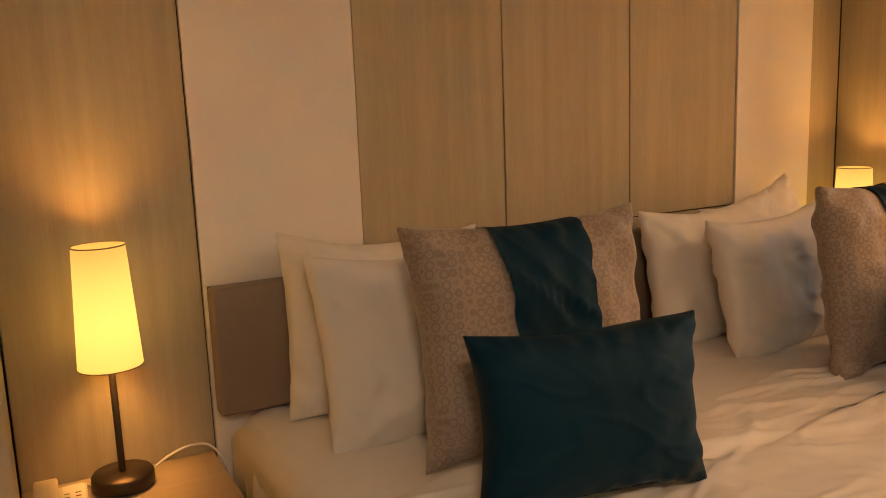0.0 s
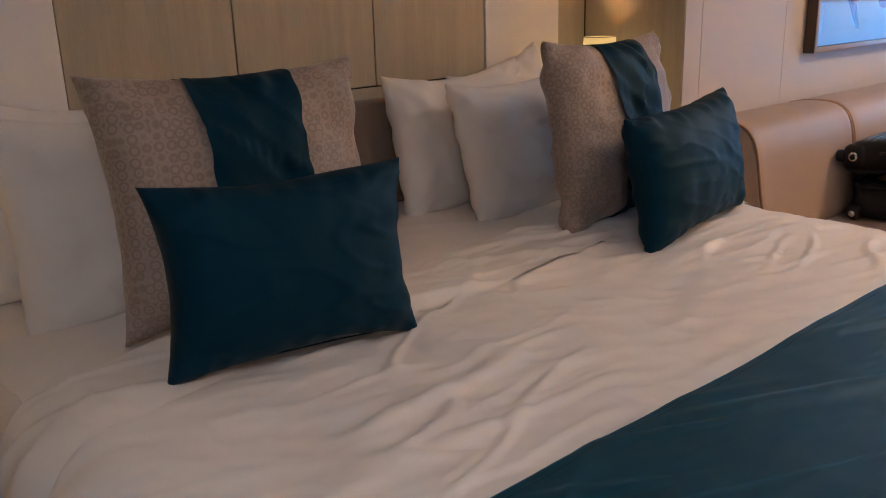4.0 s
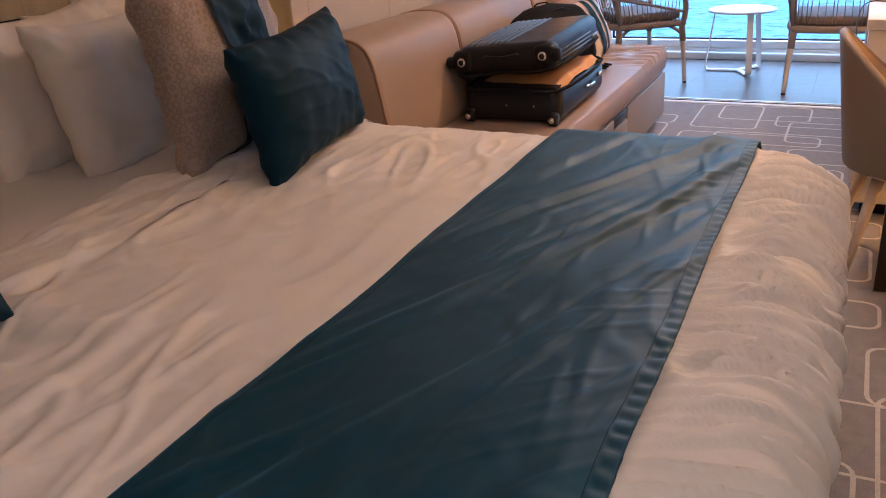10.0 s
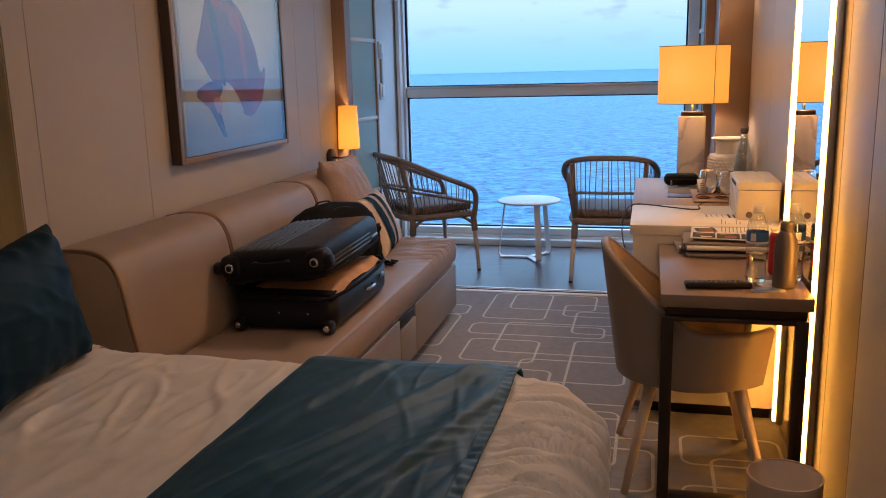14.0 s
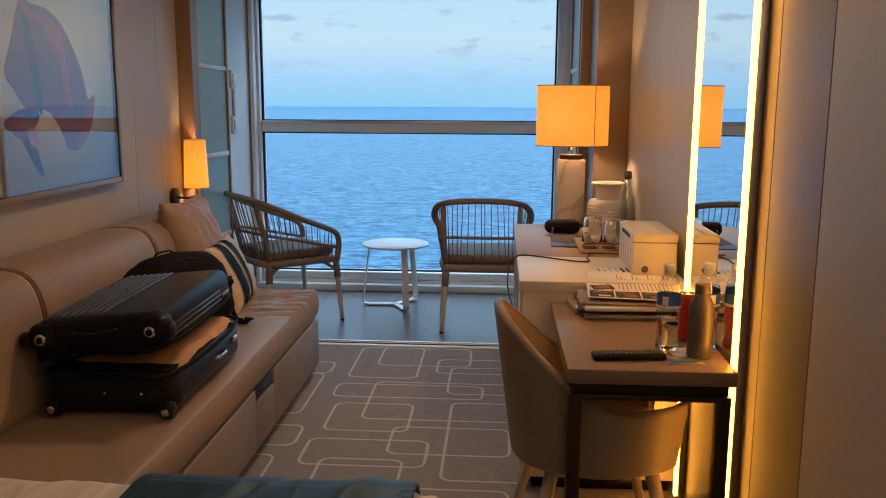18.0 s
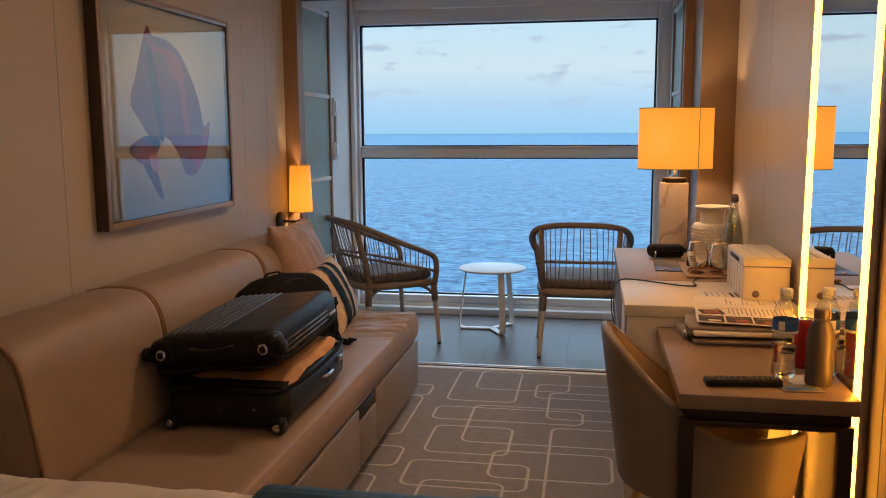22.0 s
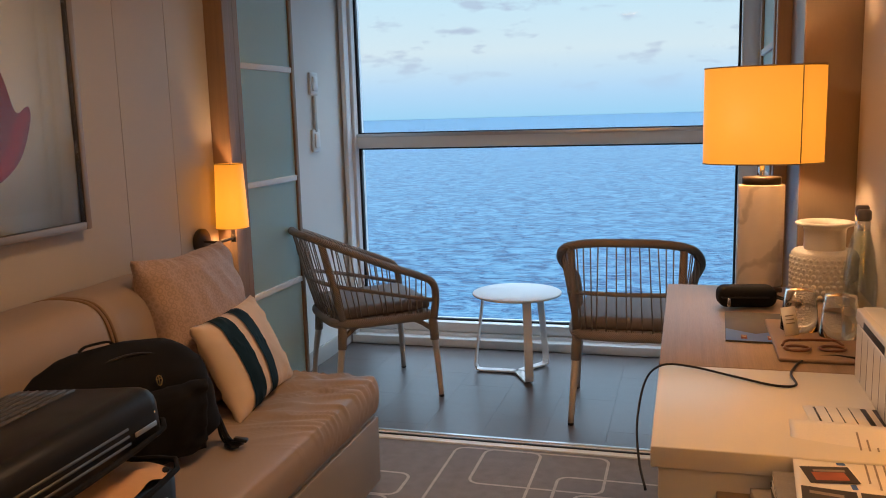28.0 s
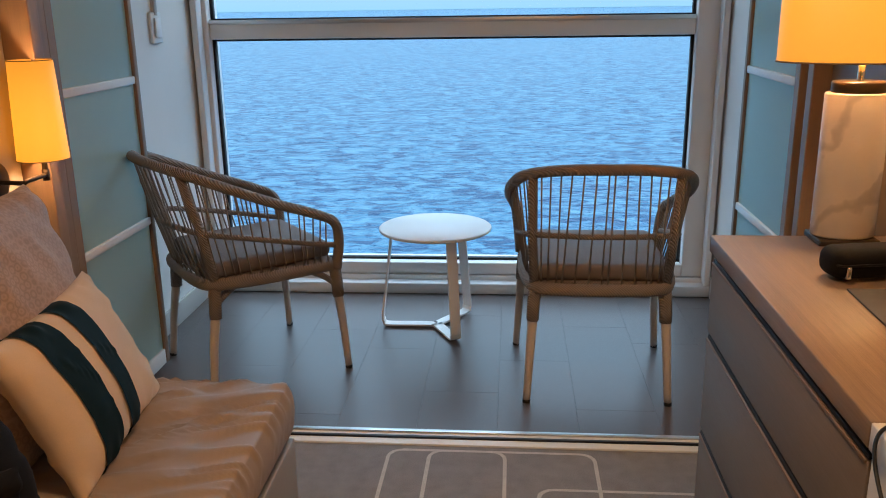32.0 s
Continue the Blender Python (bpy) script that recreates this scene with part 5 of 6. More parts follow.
# wall light
sconce = thing("wall_lamp", "lit wall lamp with a tapered cream shade on a bronze arm", "lamp", pose(6.02, 1.949, 0.925))
part("wall_plate", moved(lathe([(0, 0), (0.052, 0), (0.055, 0.004), (0.055, 0.020), (0.050, 0.025), (0, 0.025)], 32), pose(0, 0, 0, 90, 0, 0)), BRONZE, sconce)
part("arm", tube(spline([(0, -0.02, 0), (0.01, -0.085, -0.004), (0.02, -0.095, 0.0), (0.105, -0.098, 0.0)], 5), 0.0065, 10), BRONZE, sconce)
part("knuckle", moved(lathe([(0, -0.016), (0.010, -0.016), (0.010, 0.016), (0, 0.016)], 16), pose(0.11, -0.098, 0.0)), BRONZE, sconce)
part("candle_tube", moved(lathe([(0.008, 0), (0.008, 0.07), (0, 0.07)], 14), pose(0.11, -0.098, 0.012)), BRONZE, sconce)
part("shade", moved(lathe([(0.070, 0), (0.0595, 0.275), (0.0578, 0.275), (0.0682, 0), (0.070, 0)], 40), pose(0.11, -0.098, 0.045)), GLOW_C, sconce, "glowing cream fabric shade")
for r, z in ((0.0705, 0.046), (0.060, 0.32)):
    part("shade_rim", tube([Vector((0.11 + r * math.cos(a * math.pi / 16), -0.098 + r * math.sin(a * math.pi / 16), z)) for a in range(32)], 0.0014, 6, True), SHADE_TRIM, sconce)
lamp("bulb", "POINT", BULB_C, (1, 0.6, 0.25), pose(6.13, 1.85, 1.09), 0.03)

# ---- veranda furniture ----


def rope_chair(m):
    """An armchair of wound rope with upright cords; it faces y."""
    ob = thing("rope_armchair", "taupe rope-wound armchair with pale legs and grey seat pad", "chair", m, "veranda armchairs")
    for sx in (-1, 1):
        for x, y0, y1, z0 in ((0.285, 0.27, 0.245, 0), (0.25, -0.265, -0.225, 0)):
            part("leg", tube(spline([(sx * x, y0, 0.0), (sx * (x - 0.012), (y0 + y1) / 2, 0.2), (sx * (x - 0.02), y1, 0.33)], 4), 0.0135, 12, taper=0.0185), CHAIR_LEG, ob, "pale beige leg")
            part("foot_cap", moved(lathe([(0, 0), (0.014, 0), (0.014, 0.012), (0, 0.012)], 14), pose(sx * x, y0, 0.0)), GASKET, ob)
            part("leg_wrap", tube([Vector((sx * (x - 0.0185), y1 + (0.003 if y0 > 0 else -0.003), 0.30)), Vector((sx * (x - 0.021), y1, 0.36)), Vector((sx * (x - 0.026), y1 - (0.004 if y0 > 0 else -0.004), 0.415))], 0.0225, 14), ROPE, ob, "rope winding")
            yb = y1 + (-0.10 if y0 > 0 else 0.10)
            part("leg_brace", tube(spline([(sx * (x - 0.022), y1, 0.345), (sx * (x - 0.03), (y1 + yb) / 2, 0.385), (sx * (x - 0.035), yb, 0.412)], 5), 0.012, 10), ROPE, ob)
    rim = [(0.255, 0.24), (0.265, 0.0), (0.245, -0.18), (0.19, -0.25), (0, -0.265)]
    loop = [(x, y, 0.425) for x, y in rim] + [(-x, y, 0.425) for x, y in rim[-2::-1]]
    part("seat_frame", tube(spline(loop, 6, False), 0.019, 12, flat=1.2), ROPE, ob)
    part("seat_rail", tube([Vector((-0.255, 0.24, 0.425)), Vector((0, 0.245, 0.425)), Vector((0.255, 0.24, 0.425))], 0.019, 12), ROPE, ob)
    half = [(0.268, 0.245, 0.415), (0.278, 0.255, 0.52), (0.288, 0.235, 0.598), (0.300, 0.16, 0.642), (0.312, 0.0, 0.706), (0.305, -0.15, 0.772), (0.262, -0.285, 0.832), (0.15, -0.365, 0.862), (0.0, -0.385, 0.868)]
    top = spline(half + [(-x, y, z) for x, y, z in half[-2::-1]], 8)
    part("top_rail", tube(top, 0.0185, 12, flat=1.25), ROPE, ob, "rope-wound top rail")
    mh = [(0.276, 0.245, 0.505), (0.283, 0.08, 0.545), (0.276, -0.10, 0.588), (0.225, -0.262, 0.622), (0, -0.318, 0.630)]
    mid = spline(mh + [(-x, y, z) for x, y, z in mh[-2::-1]], 6)
    part("middle_rail", tube(mid, 0.0105, 10), ROPE, ob)
    for sx in (-1, 1):
        part("back_post", tube([Vector((sx * 0.228, -0.215, 0.41)), Vector((sx * 0.236, -0.25, 0.60)), Vector((sx * 0.240, -0.312, 0.838))], 0.0165, 10), ROPE, ob)
    # upright cords, closest at the back
    n = len(top)
    count = 46
    base = spline([(0.262, 0.215, 0.432), (0.262, 0.10, 0.432), (0.258, -0.05, 0.432), (0.235, -0.19, 0.432), (0.17, -0.248, 0.432), (0.0, -0.262, 0.432), (-0.17, -0.248, 0.432), (-0.235, -0.19, 0.432), (-0.258, -0.05, 0.432), (-0.262, 0.10, 0.432), (-0.262, 0.215, 0.432)], 8)
    for k in range(count):
        f = (k + 0.5) / count
        a = base[min(len(base) - 1, int(f * (len(base) - 1)))]
        ft = 0.16 + f * 0.68
        b = top[int(ft * (n - 1))]
        part("cord", tube([a, a.lerp(b, 0.5) + Vector((0, -0.004, 0)), b], 0.0032, 6), CORD, ob)
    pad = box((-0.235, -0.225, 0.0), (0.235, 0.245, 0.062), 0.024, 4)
    part("seat_pad", moved(pad, pose(0, 0, 0.447, 1, 0, 0)), [SEAT_PAD, SEAT_PAD_LIT], ob, "brown seat pad, its top coloured pale as if window-lit")
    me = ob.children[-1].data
    # upward faces take the pale window-lit colour
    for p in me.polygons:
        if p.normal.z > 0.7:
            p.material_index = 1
    part("seat_web", box((-0.24, -0.235, 0.428), (0.24, 0.24, 0.444), 0.004), ROPE, ob)
    return ob


c1 = rope_chair(pose(6.90, 0.217, 0.0, 0, 0, -90))
copy_thing(c1, pose(6.960, 1.551, 0.0, 0, 0, -141.5))

table = thing("side_table", "small round white metal side table with ribbon legs", "table", pose(7.36, 0.852, 0.0))
part("tabletop", lathe([(0, 0.447), (0.235, 0.447), (0.242, 0.451), (0.242, 0.458), (0.238, 0.462), (0, 0.462)], 56), WHITE_METAL, table)


def ribbon(pts, w, t):
    """A flat bar along the points; its width lies across the way it runs in plan."""
    bm = bmesh.new()
    rows = []
    for i, p in enumerate(pts):
        a, b = Vector(pts[max(0, i - 1)]), Vector(pts[min(len(pts) - 1, i + 1)])
        d = (b - a).normalized()
        flat = Vector((pts[0][0] - pts[-1][0], pts[0][1] - pts[-1][1], 0)).normalized()
        s = flat.cross(Vector((0, 0, 1)))
        nrm = d.cross(s).normalized()
        p = Vector(p)
        rows.append([bm.verts.new(p + s * w * i0 + nrm * t * j0) for i0, j0 in ((-0.5, -0.5), (0.5, -0.5), (0.5, 0.5), (-0.5, 0.5))])
    for q, r in zip(rows, rows[1:]):
        for k in range(4):
            bm.faces.new((q[k], q[(k + 1) % 4], r[(k + 1) % 4], r[k]))
    bm.faces.new(rows[0][::-1])
    bm.faces.new(rows[-1])
    return bm


for dx, dy in ((0.0, 0.235), (-0.18, -0.095), (0.185, -0.125)):
    cx, cy = 0.0, 0.0
    tx, ty = dx * 0.72, dy * 0.8
    part("leg", ribbon(spline([(cx, cy, 0.012), ((cx + dx) / 2, (cy + dy) / 2, 0.012), (cx + (dx - cx) * 0.93, cy + (dy - cy) * 0.93, 0.012), (dx, dy, 0.03), (dx - 0.006, dy, 0.08), (tx, ty, 0.4465)], 6), 0.046, 0.008), WHITE_METAL, table, smooth=False)

# ---- the desk side ----
mirror = struct("mirror", box((3.735, DESK_Y + 0.001, 0.60), (4.315, DESK_Y + 0.022, 2.26), 0.002), BLACK, "tall wall mirror between two light strips")
part("mirror_glass", box((3.737, DESK_Y + 0.0225, 0.602), (4.313, DESK_Y + 0.026, 2.258)), MIRROR, mirror, "silvered glass", smooth=False)
for x in (3.708, 4.342):
    strip = thing("light_strip", "tall warm white light strip beside the mirror", "light strip", pose(x, DESK_Y + 0.001, 0), "mirror light strips")
    part("channel", box((-0.018, 0, 0.03), (0.018, 0.022, 2.27), 0.002), ALU, strip)
    part("diffuser", box((-0.011, 0.0225, 0.04), (0.011, 0.034, 2.26), 0.004, 3), LED_M, strip, "glowing diffuser")

desk = thing("desk", "taupe oak desk on slim dark metal frames", "desk")
part("desktop", box((3.64, -0.545, 0.693), (4.62, -0.085, 0.735), 0.003), DESK_TOP, desk)
part("apron", box((3.66, -0.53, 0.66), (4.42, -0.105, 0.6925), 0.003), BRONZE, desk, "dark metal apron")
for x in (3.648,):
    for y in (-0.128, -0.535):
        part("leg", box((x, y, 0.004), (x + 0.038, y + 0.038, 0.659), 0.002), BRONZE, desk, "dark metal leg")
    part("foot_bar", box((x, -0.4965, 0.004), (x + 0.038, -0.1285, 0.040), 0.002), BRONZE, desk, "dark metal foot bar")
    part("top_bar", box((x, -0.4965, 0.645), (x + 0.038, -0.1285, 0.659), 0.002), BRONZE, desk)

dresser = thing("dresser", "low cabinet of cream lacquer with taupe oak drawers", "dresser")
part("carcass", box((4.66, -0.575, 0.05), (5.925, 0.005, 0.772), 0.003), LACQUER, dresser, "cream lacquer body")
part("end_panel", box((4.435, -0.575, 0.05), (4.455, 0.018, 0.772), 0.002), LACQUER, dresser, "cream lacquer end panel")
part("end_stile", box((4.4555, -0.015, 0.05), (4.50, 0.018, 0.772), 0.002), LACQUER, dresser)
part("cubby_floor", box((4.456, -0.57, 0.50), (4.659, -0.016, 0.518), 0.002), OAK_FLAT, dresser)
part("cubby_back", box((4.456, -0.574, 0.52), (4.659, -0.571, 0.77)), OAK_SIDE, dresser)
part("lower_front", box((4.501, -0.01, 0.05), (4.659, 0.014, 0.499), 0.002), LACQUER, dresser)
part("plinth", box((4.46, -0.55, 0.0), (5.88, -0.03, 0.049)), BLACK, dresser, "dark recessed plinth")
part("top_white", box((4.428, -0.578, 0.773), (4.948, 0.032, 0.815), 0.003), LACQUER, dresser, "cream lacquer top")
part("top_oak", box((4.9485, -0.578, 0.773), (5.932, 0.032, 0.8155), 0.003), DRESSER_TOP, dresser, "pale brushed oak top")
for z0, z1 in ((0.06, 0.275), (0.293, 0.546), (0.564, 0.748)):
    d = part("drawer", box((4.958, 0.006, z0), (5.922, 0.024, z1), 0.002), OAK_SIDE, dresser, "taupe oak drawer front")
    part("finger_pull", box((4.962, 0.008, z1 + 0.0005), (5.918, 0.0225, z1 + 0.010), 0.001), GASKET, d, "dark finger groove")
    part("pull_edge", box((4.962, 0.0235, z1 - 0.006), (5.918, 0.027, z1 + 0.001), 0.0012), FRAME_WOOD, d)
part("front_panel", box((4.66, 0.006, 0.06), (4.954, 0.022, 0.770), 0.002), LACQUER, dresser, "cream lacquer front")
for i, (w, mat) in enumerate(((0.02, PAPER), (0.03, INK_RED), (0.024, NEWSPRINT), (0.02, OAK_FLAT), (0.03, PAPER))):
    bk = thing("book", "slim book or brochure standing in the cabinet cubby", "book", pose(4.48 + 0.036 * i, -0.13, 0.519), "cubby books")
    part("cover", box((0, -0.16, 0), (w, 0, 0.20 - 0.015 * (i % 2)), 0.002), mat, bk)

# tub chair
tub = thing("tub_chair", "taupe vinyl tub chair with tan inside, pushed under the desk", "chair", pose(3.965, -0.20, 0, 0, 0, 4))


def tub_at(u, v, inset, bottom):
    """The curved shell: u from one arm round the back to the other, v upwards."""
    a = radians(-54 + 288 * u)
    c, s = math.cos(a), math.sin(a)
    back = max(0.0, s)
    topz = 0.575 + 0.262 * back ** 1.1 * (1 if s > 0 else 0)
    rx, ry = 0.278 - inset, 0.292 - inset
    flare = 0.90 + 0.10 * v
    x, y = rx * math.copysign(abs(c) ** 0.82, c) * flare, ry * math.copysign(abs(s) ** 0.82, s) * flare
    z = bottom + (topz - bottom) * v
    return Vector((x, y + 0.03 * back * v, z))


bm = sheet(lambda u, v: tub_at(u, v, 0, 0.385), 60, 14)
part("shell", bm, TUB, tub, "taupe vinyl outer shell")
bm = sheet(lambda u, v: tub_at(1 - u, v, 0.030, 0.385), 60, 14)
part("lining", bm, TUB_IN, tub, "tan inner lining")
edge = [tub_at(k / 60, 1, 0.015, 0.385) for k in range(61)]
part("rim", tube(edge, 0.0155, 10), TUB, tub, "padded rim")
for e in (0, 1):
    part("arm_end", tube([tub_at(e, k / 8, 0.015, 0.385) for k in range(9)], 0.0152, 10), TUB, tub)
seat = lathe([(0, 0.36), (0.20, 0.365), (0.235, 0.39), (0.24, 0.44), (0.225, 0.468), (0.12, 0.478), (0, 0.48)], 40)
part("seat", seat, TUB_IN, tub, "tan seat")
part("under_shell", lathe([(0, 0.345), (0.18, 0.35), (0.236, 0.372), (0.245, 0.392), (0, 0.392)], 40), TUB, tub)
for sx in (-1, 1):
    for sy in (-1, 1):
        part("leg", tube([Vector((sx * 0.155, sy * 0.15, 0.36)), Vector((sx * 0.245, sy * 0.235, 0.0))], 0.022, 12, taper=0.013), LEG_WOOD, tub, "tapered pale wood leg")

bin_ob = thing("waste_bin", "round taupe leatherette waste bin beside the desk", "bin", pose(3.375, -0.445, 0))
part("bin_body", lathe([(0, 0), (0.098, 0), (0.1, 0.004), (0.105, 0.268), (0.1055, 0.274), (0.100, 0.274), (0.095, 0.02), (0, 0.018)], 48), BIN_M, bin_ob)
part("rim", tube([Vector((0.1028 * math.cos(k * math.pi / 24), 0.1028 * math.sin(k * math.pi / 24), 0.275)) for k in range(48)], 0.0035, 7, True), BIN_M, bin_ob, "stitched rim")
part("ring_hole", moved(lathe([(0.010, 0), (0.010, 0.003), (0.006, 0.004), (0, 0.004)], 16), pose(0.02, -0.094, 0.225, 90, 0, 0)), CHROME, bin_ob)

# table lamp on the cabinet
lampb = thing("table_lamp", "lit lamp with oval cream shade on a white marble column", "lamp", pose(5.885, -0.265, 0.8155))
part("foot", box((-0.055, -0.07, 0), (0.055, 0.07, 0.016), 0.004), BRONZE, lampb)
col = lathe([(0, 0.016), (0.071, 0.016), (0.074, 0.020), (0.074, 0.350), (0.071, 0.354), (0, 0.354)], 40)
part("column", moved(col, Matrix.Diagonal((0.72, 1, 1, 1))), MARBLE, lampb, "white marble column with grey veins")
part("cap", moved(lathe([(0, 0.354), (0.060, 0.354), (0.062, 0.358), (0.062, 0.376), (0.058, 0.380), (0, 0.380)], 36), Matrix.Diagonal((0.72, 1, 1, 1))), BRONZE, lampb, "bronze cap")
part("stem", lathe([(0.008, 0.38), (0.008, 0.50), (0, 0.50)], 14), CHROME, lampb)
part("shade", moved(lathe([(0.188, 0.424), (0.188, 0.735), (0.1855, 0.735), (0.1855, 0.424), (0.188, 0.424)], 72), Matrix.Diagonal((0.62, 1, 1, 1))), GLOW_B, lampb, "glowing oval fabric shade")
for z in (0.425, 0.7345):
    part("shade_rim", tube([Vector((0.117 * math.cos(a * math.pi / 32), 0.1885 * math.sin(a * math.pi / 32), z)) for a in range(64)], 0.0022, 6, True), SHADE_TRIM, lampb)
part("shade_seam", box((-0.103, -0.1065, 0.428), (-0.099, -0.1035, 0.732)), SHADE_TRIM, lampb)
lamp("bulb", "POINT", BULB_B, (1, 0.6, 0.25), pose(5.885, -0.265, 1.36), 0.035)

vase = thing("vase", "white ceramic vase with a knobbly body and smooth collar", "vase", pose(5.80, -0.452, 0.8155))
part("body", lathe([(0, 0), (0.086, 0), (0.094, 0.008), (0.098, 0.05), (0.100, 0.10), (0.099, 0.142), (0.090, 0.152), (0.06, 0.155)], 56), CERAMIC, vase, "knobbly white body")
knobs = bmesh.new()
for r in range(8):
    for k in range(30):
        a = (k + 0.5 * (r % 2)) * 2 * math.pi / 30
        bmesh.ops.create_icosphere(knobs, subdivisions=1, radius=0.0085, matrix=pose(0.0965 * math.cos(a), 0.0965 * math.sin(a), 0.013 + 0.0165 * r))
tagged(part("knob_relief", knobs, CERAMIC_PLAIN, vase), "", "", "", "stuff")
part("collar", lathe([(0.06, 0.150), (0.0615, 0.16), (0.062, 0.215), (0.066, 0.226), (0.088, 0.234), (0.089, 0.240), (0.080, 0.243), (0.058, 0.236), (0.056, 0.16)], 48), CERAMIC_PLAIN, vase)


def glass_bottle(x, y):
    ob = thing("glass_bottle", "clear glass water bottle with a grey stopper", "bottle", pose(x, y, 0.8155), "glass bottles")
    part("glass", lathe([(0, 0.002), (0.040, 0.002), (0.043, 0.008), (0.0425, 0.12), (0.032, 0.20), (0.017, 0.262), (0.0155, 0.292), (0.0135, 0.292), (0.015, 0.262), (0.030, 0.20), (0.040, 0.12), (0.040, 0.012), (0, 0.010)], 32), GLASS_THIN, ob)
    part("neck_band", lathe([(0.0168, 0.262), (0.0172, 0.288), (0.0160, 0.288)], 24), CHROME, ob)
    part("stopper", lathe([(0, 0.290), (0.0175, 0.290), (0.019, 0.296), (0.019, 0.312), (0.016, 0.318), (0, 0.318)], 24), STEEL_BOTTLE, ob)


glass_bottle(5.46, -0.50)
glass_bottle(5.57, -0.515)
tray = thing("tray", "dark brown serving tray on the cabinet", "tray", pose(5.235, -0.375, 0.816))
part("plate", box((-0.22, -0.15, 0), (0.18, 0.13, 0.010), 0.004), FRAME_WOOD, tray)
for x, y in ((5.31, -0.325), (5.25, -0.415)):
    gl = thing("tumbler", "upturned clear drinking glass on the tray", "glass", pose(x, y, 0.827), "drinking glasses")
    gl.scale = (1.15, 1.15, 1.25)
    part("bowl", lathe([(0.043, 0), (0.038, 0.05), (0.033, 0.088), (0, 0.092), (0, 0.086), (0.030, 0.083), (0.0355, 0.05), (0.0405, 0), (0.043, 0)], 32), CLEAR, gl)
tag = thing("paper_tag", "small white paper card leaning on a glass", "card", pose(5.235, -0.30, 0.827, -18, 0, -55))
part("card", box((-0.022, -0.0015, 0), (0.022, 0.0015, 0.075)), PAPER, tag)
for i in range(3):
    part("print_line", box((-0.014, -0.0022, 0.030 + 0.010 * i), (0.012, -0.0016, 0.033 + 0.010 * i)), NEWSPRINT, tag)

black_case = thing("glasses_case", "black zipped case lying on the cabinet", "case", pose(5.60, -0.205, 0.8205, 0, 0, 10))
part("body", box((-0.042, -0.088, 0), (0.042, 0.085, 0.064), 0.026, 5), NYLON, black_case)
part("zip", tube(spline([(-0.041, -0.06, 0.034), (-0.041, 0.06, 0.034), (-0.02, 0.078, 0.034), (0.02, 0.078, 0.034)], 5), 0.003, 6), BLACK, black_case)
part("pull_tab", box((-0.052, 0.055, 0.008), (-0.042, 0.064, 0.034), 0.002), CHROME, black_case)
part("strap", tube(spline([(-0.02, -0.08, 0.030), (-0.03, -0.115, 0.022), (-0.01, -0.14, 0.012), (0.03, -0.125, 0.014), (0.03, -0.085, 0.030)], 6), 0.008, 6, flat=0.35), NYLON, black_case, "black wrist strap")
leaf = thing("brochure", "dark brochure with a blue foot and orange marks", "brochure", pose(5.345, -0.213, 0.816, 0, 0, -2))
part("cover", box((-0.165, -0.077, 0), (0.165, 0.077, 0.004), 0.001), INK, leaf)
for sy in (-1, 1):
    part("printed_foot", sheet(lambda u, v: Vector((-0.164 + (0.075 + 0.05 * v) * u, sy * 0.076 * v, 0.0046)), 1, 6), INK_BLUE, leaf, "blue printed foot with a notched edge")
for y in (-0.045, 0.022):
    part("printed_mark", box((-0.145, y, 0.0048), (-0.105, y + 0.016, 0.0053)), INK_RED, leaf, "orange printed mark")
    part("printed_spot", box((-0.13, y + 0.003, 0.0054), (-0.118, y + 0.012, 0.0057)), GOLD, leaf)
shades = thing("sunglasses", "patterned red-brown glasses on the tray", "glasses", pose(5.09, -0.335, 0.828, 0, 0, 8))
shades.scale = (1.3, 1.3, 1.3)
for y in (-0.032, 0.032):
    part("lens_rim", tube([Vector((0.018 * math.sin(k * math.pi / 8), y + 0.023 * math.cos(k * math.pi / 8), 0.004)) for k in range(16)], 0.003, 6, True), TORTOISE, shades)
    part("temple", tube(spline([(0.015, y * 1.75, 0.005), (0.03, y * 1.2, 0.012), (0.026, -y * 1.2, 0.013)], 5), 0.0028, 6), TORTOISE, shades)
wire = thing("charging_cable", "thin black cable looping over the cabinet top and edge", "cable")
part("wire", tube(spline([(5.02, -0.44, 0.83), (5.06, -0.37, 0.825), (5.02, -0.30, 0.821), (4.92, -0.262, 0.819), (4.83, -0.262, 0.819), (4.82, -0.215, 0.819), (4.87, -0.135, 0.819), (4.93, -0.04, 0.819), (4.92, 0.025, 0.821),
                          (4.86, 0.060, 0.80), (4.74, 0.072, 0.745), (4.63, 0.062, 0.70), (4.55, 0.045, 0.672)], 8), 0.0028, 7), BLACK, wire)

boxy = thing("storage_box", "white lidded box with a round grommet on the cabinet", "box", pose(4.745, -0.478, 0.816))
part("body", box((-0.185, -0.082, 0), (0.185, 0.082, 0.125), 0.004), LACQUER, boxy)
part("lid", box((-0.187, -0.084, 0.127), (0.187, 0.084, 0.158), 0.004), LACQUER, boxy)
for y in (-0.05, 0.0, 0.05):
    part("lid_slat", box((-0.186, y - 0.021, 0.1581), (0.186, y + 0.021, 0.1605), 0.001, 1), LACQUER, boxy)
for x in (-0.12, -0.06, 0.0, 0.06, 0.12):
    part("side_groove", box((x - 0.0012, 0.0815, 0.006), (x + 0.0012, 0.0824, 0.118)), STEEL_BOTTLE, boxy)
part("handle_slot", box((-0.10, 0.0832, 0.130), (0.10, 0.0846, 0.146), 0.0005), GASKET, boxy, "dark finger slot under the lid")
part("groove", box((-0.183, -0.081, 0.1251), (0.183, 0.081, 0.1269)), GASKET, boxy)
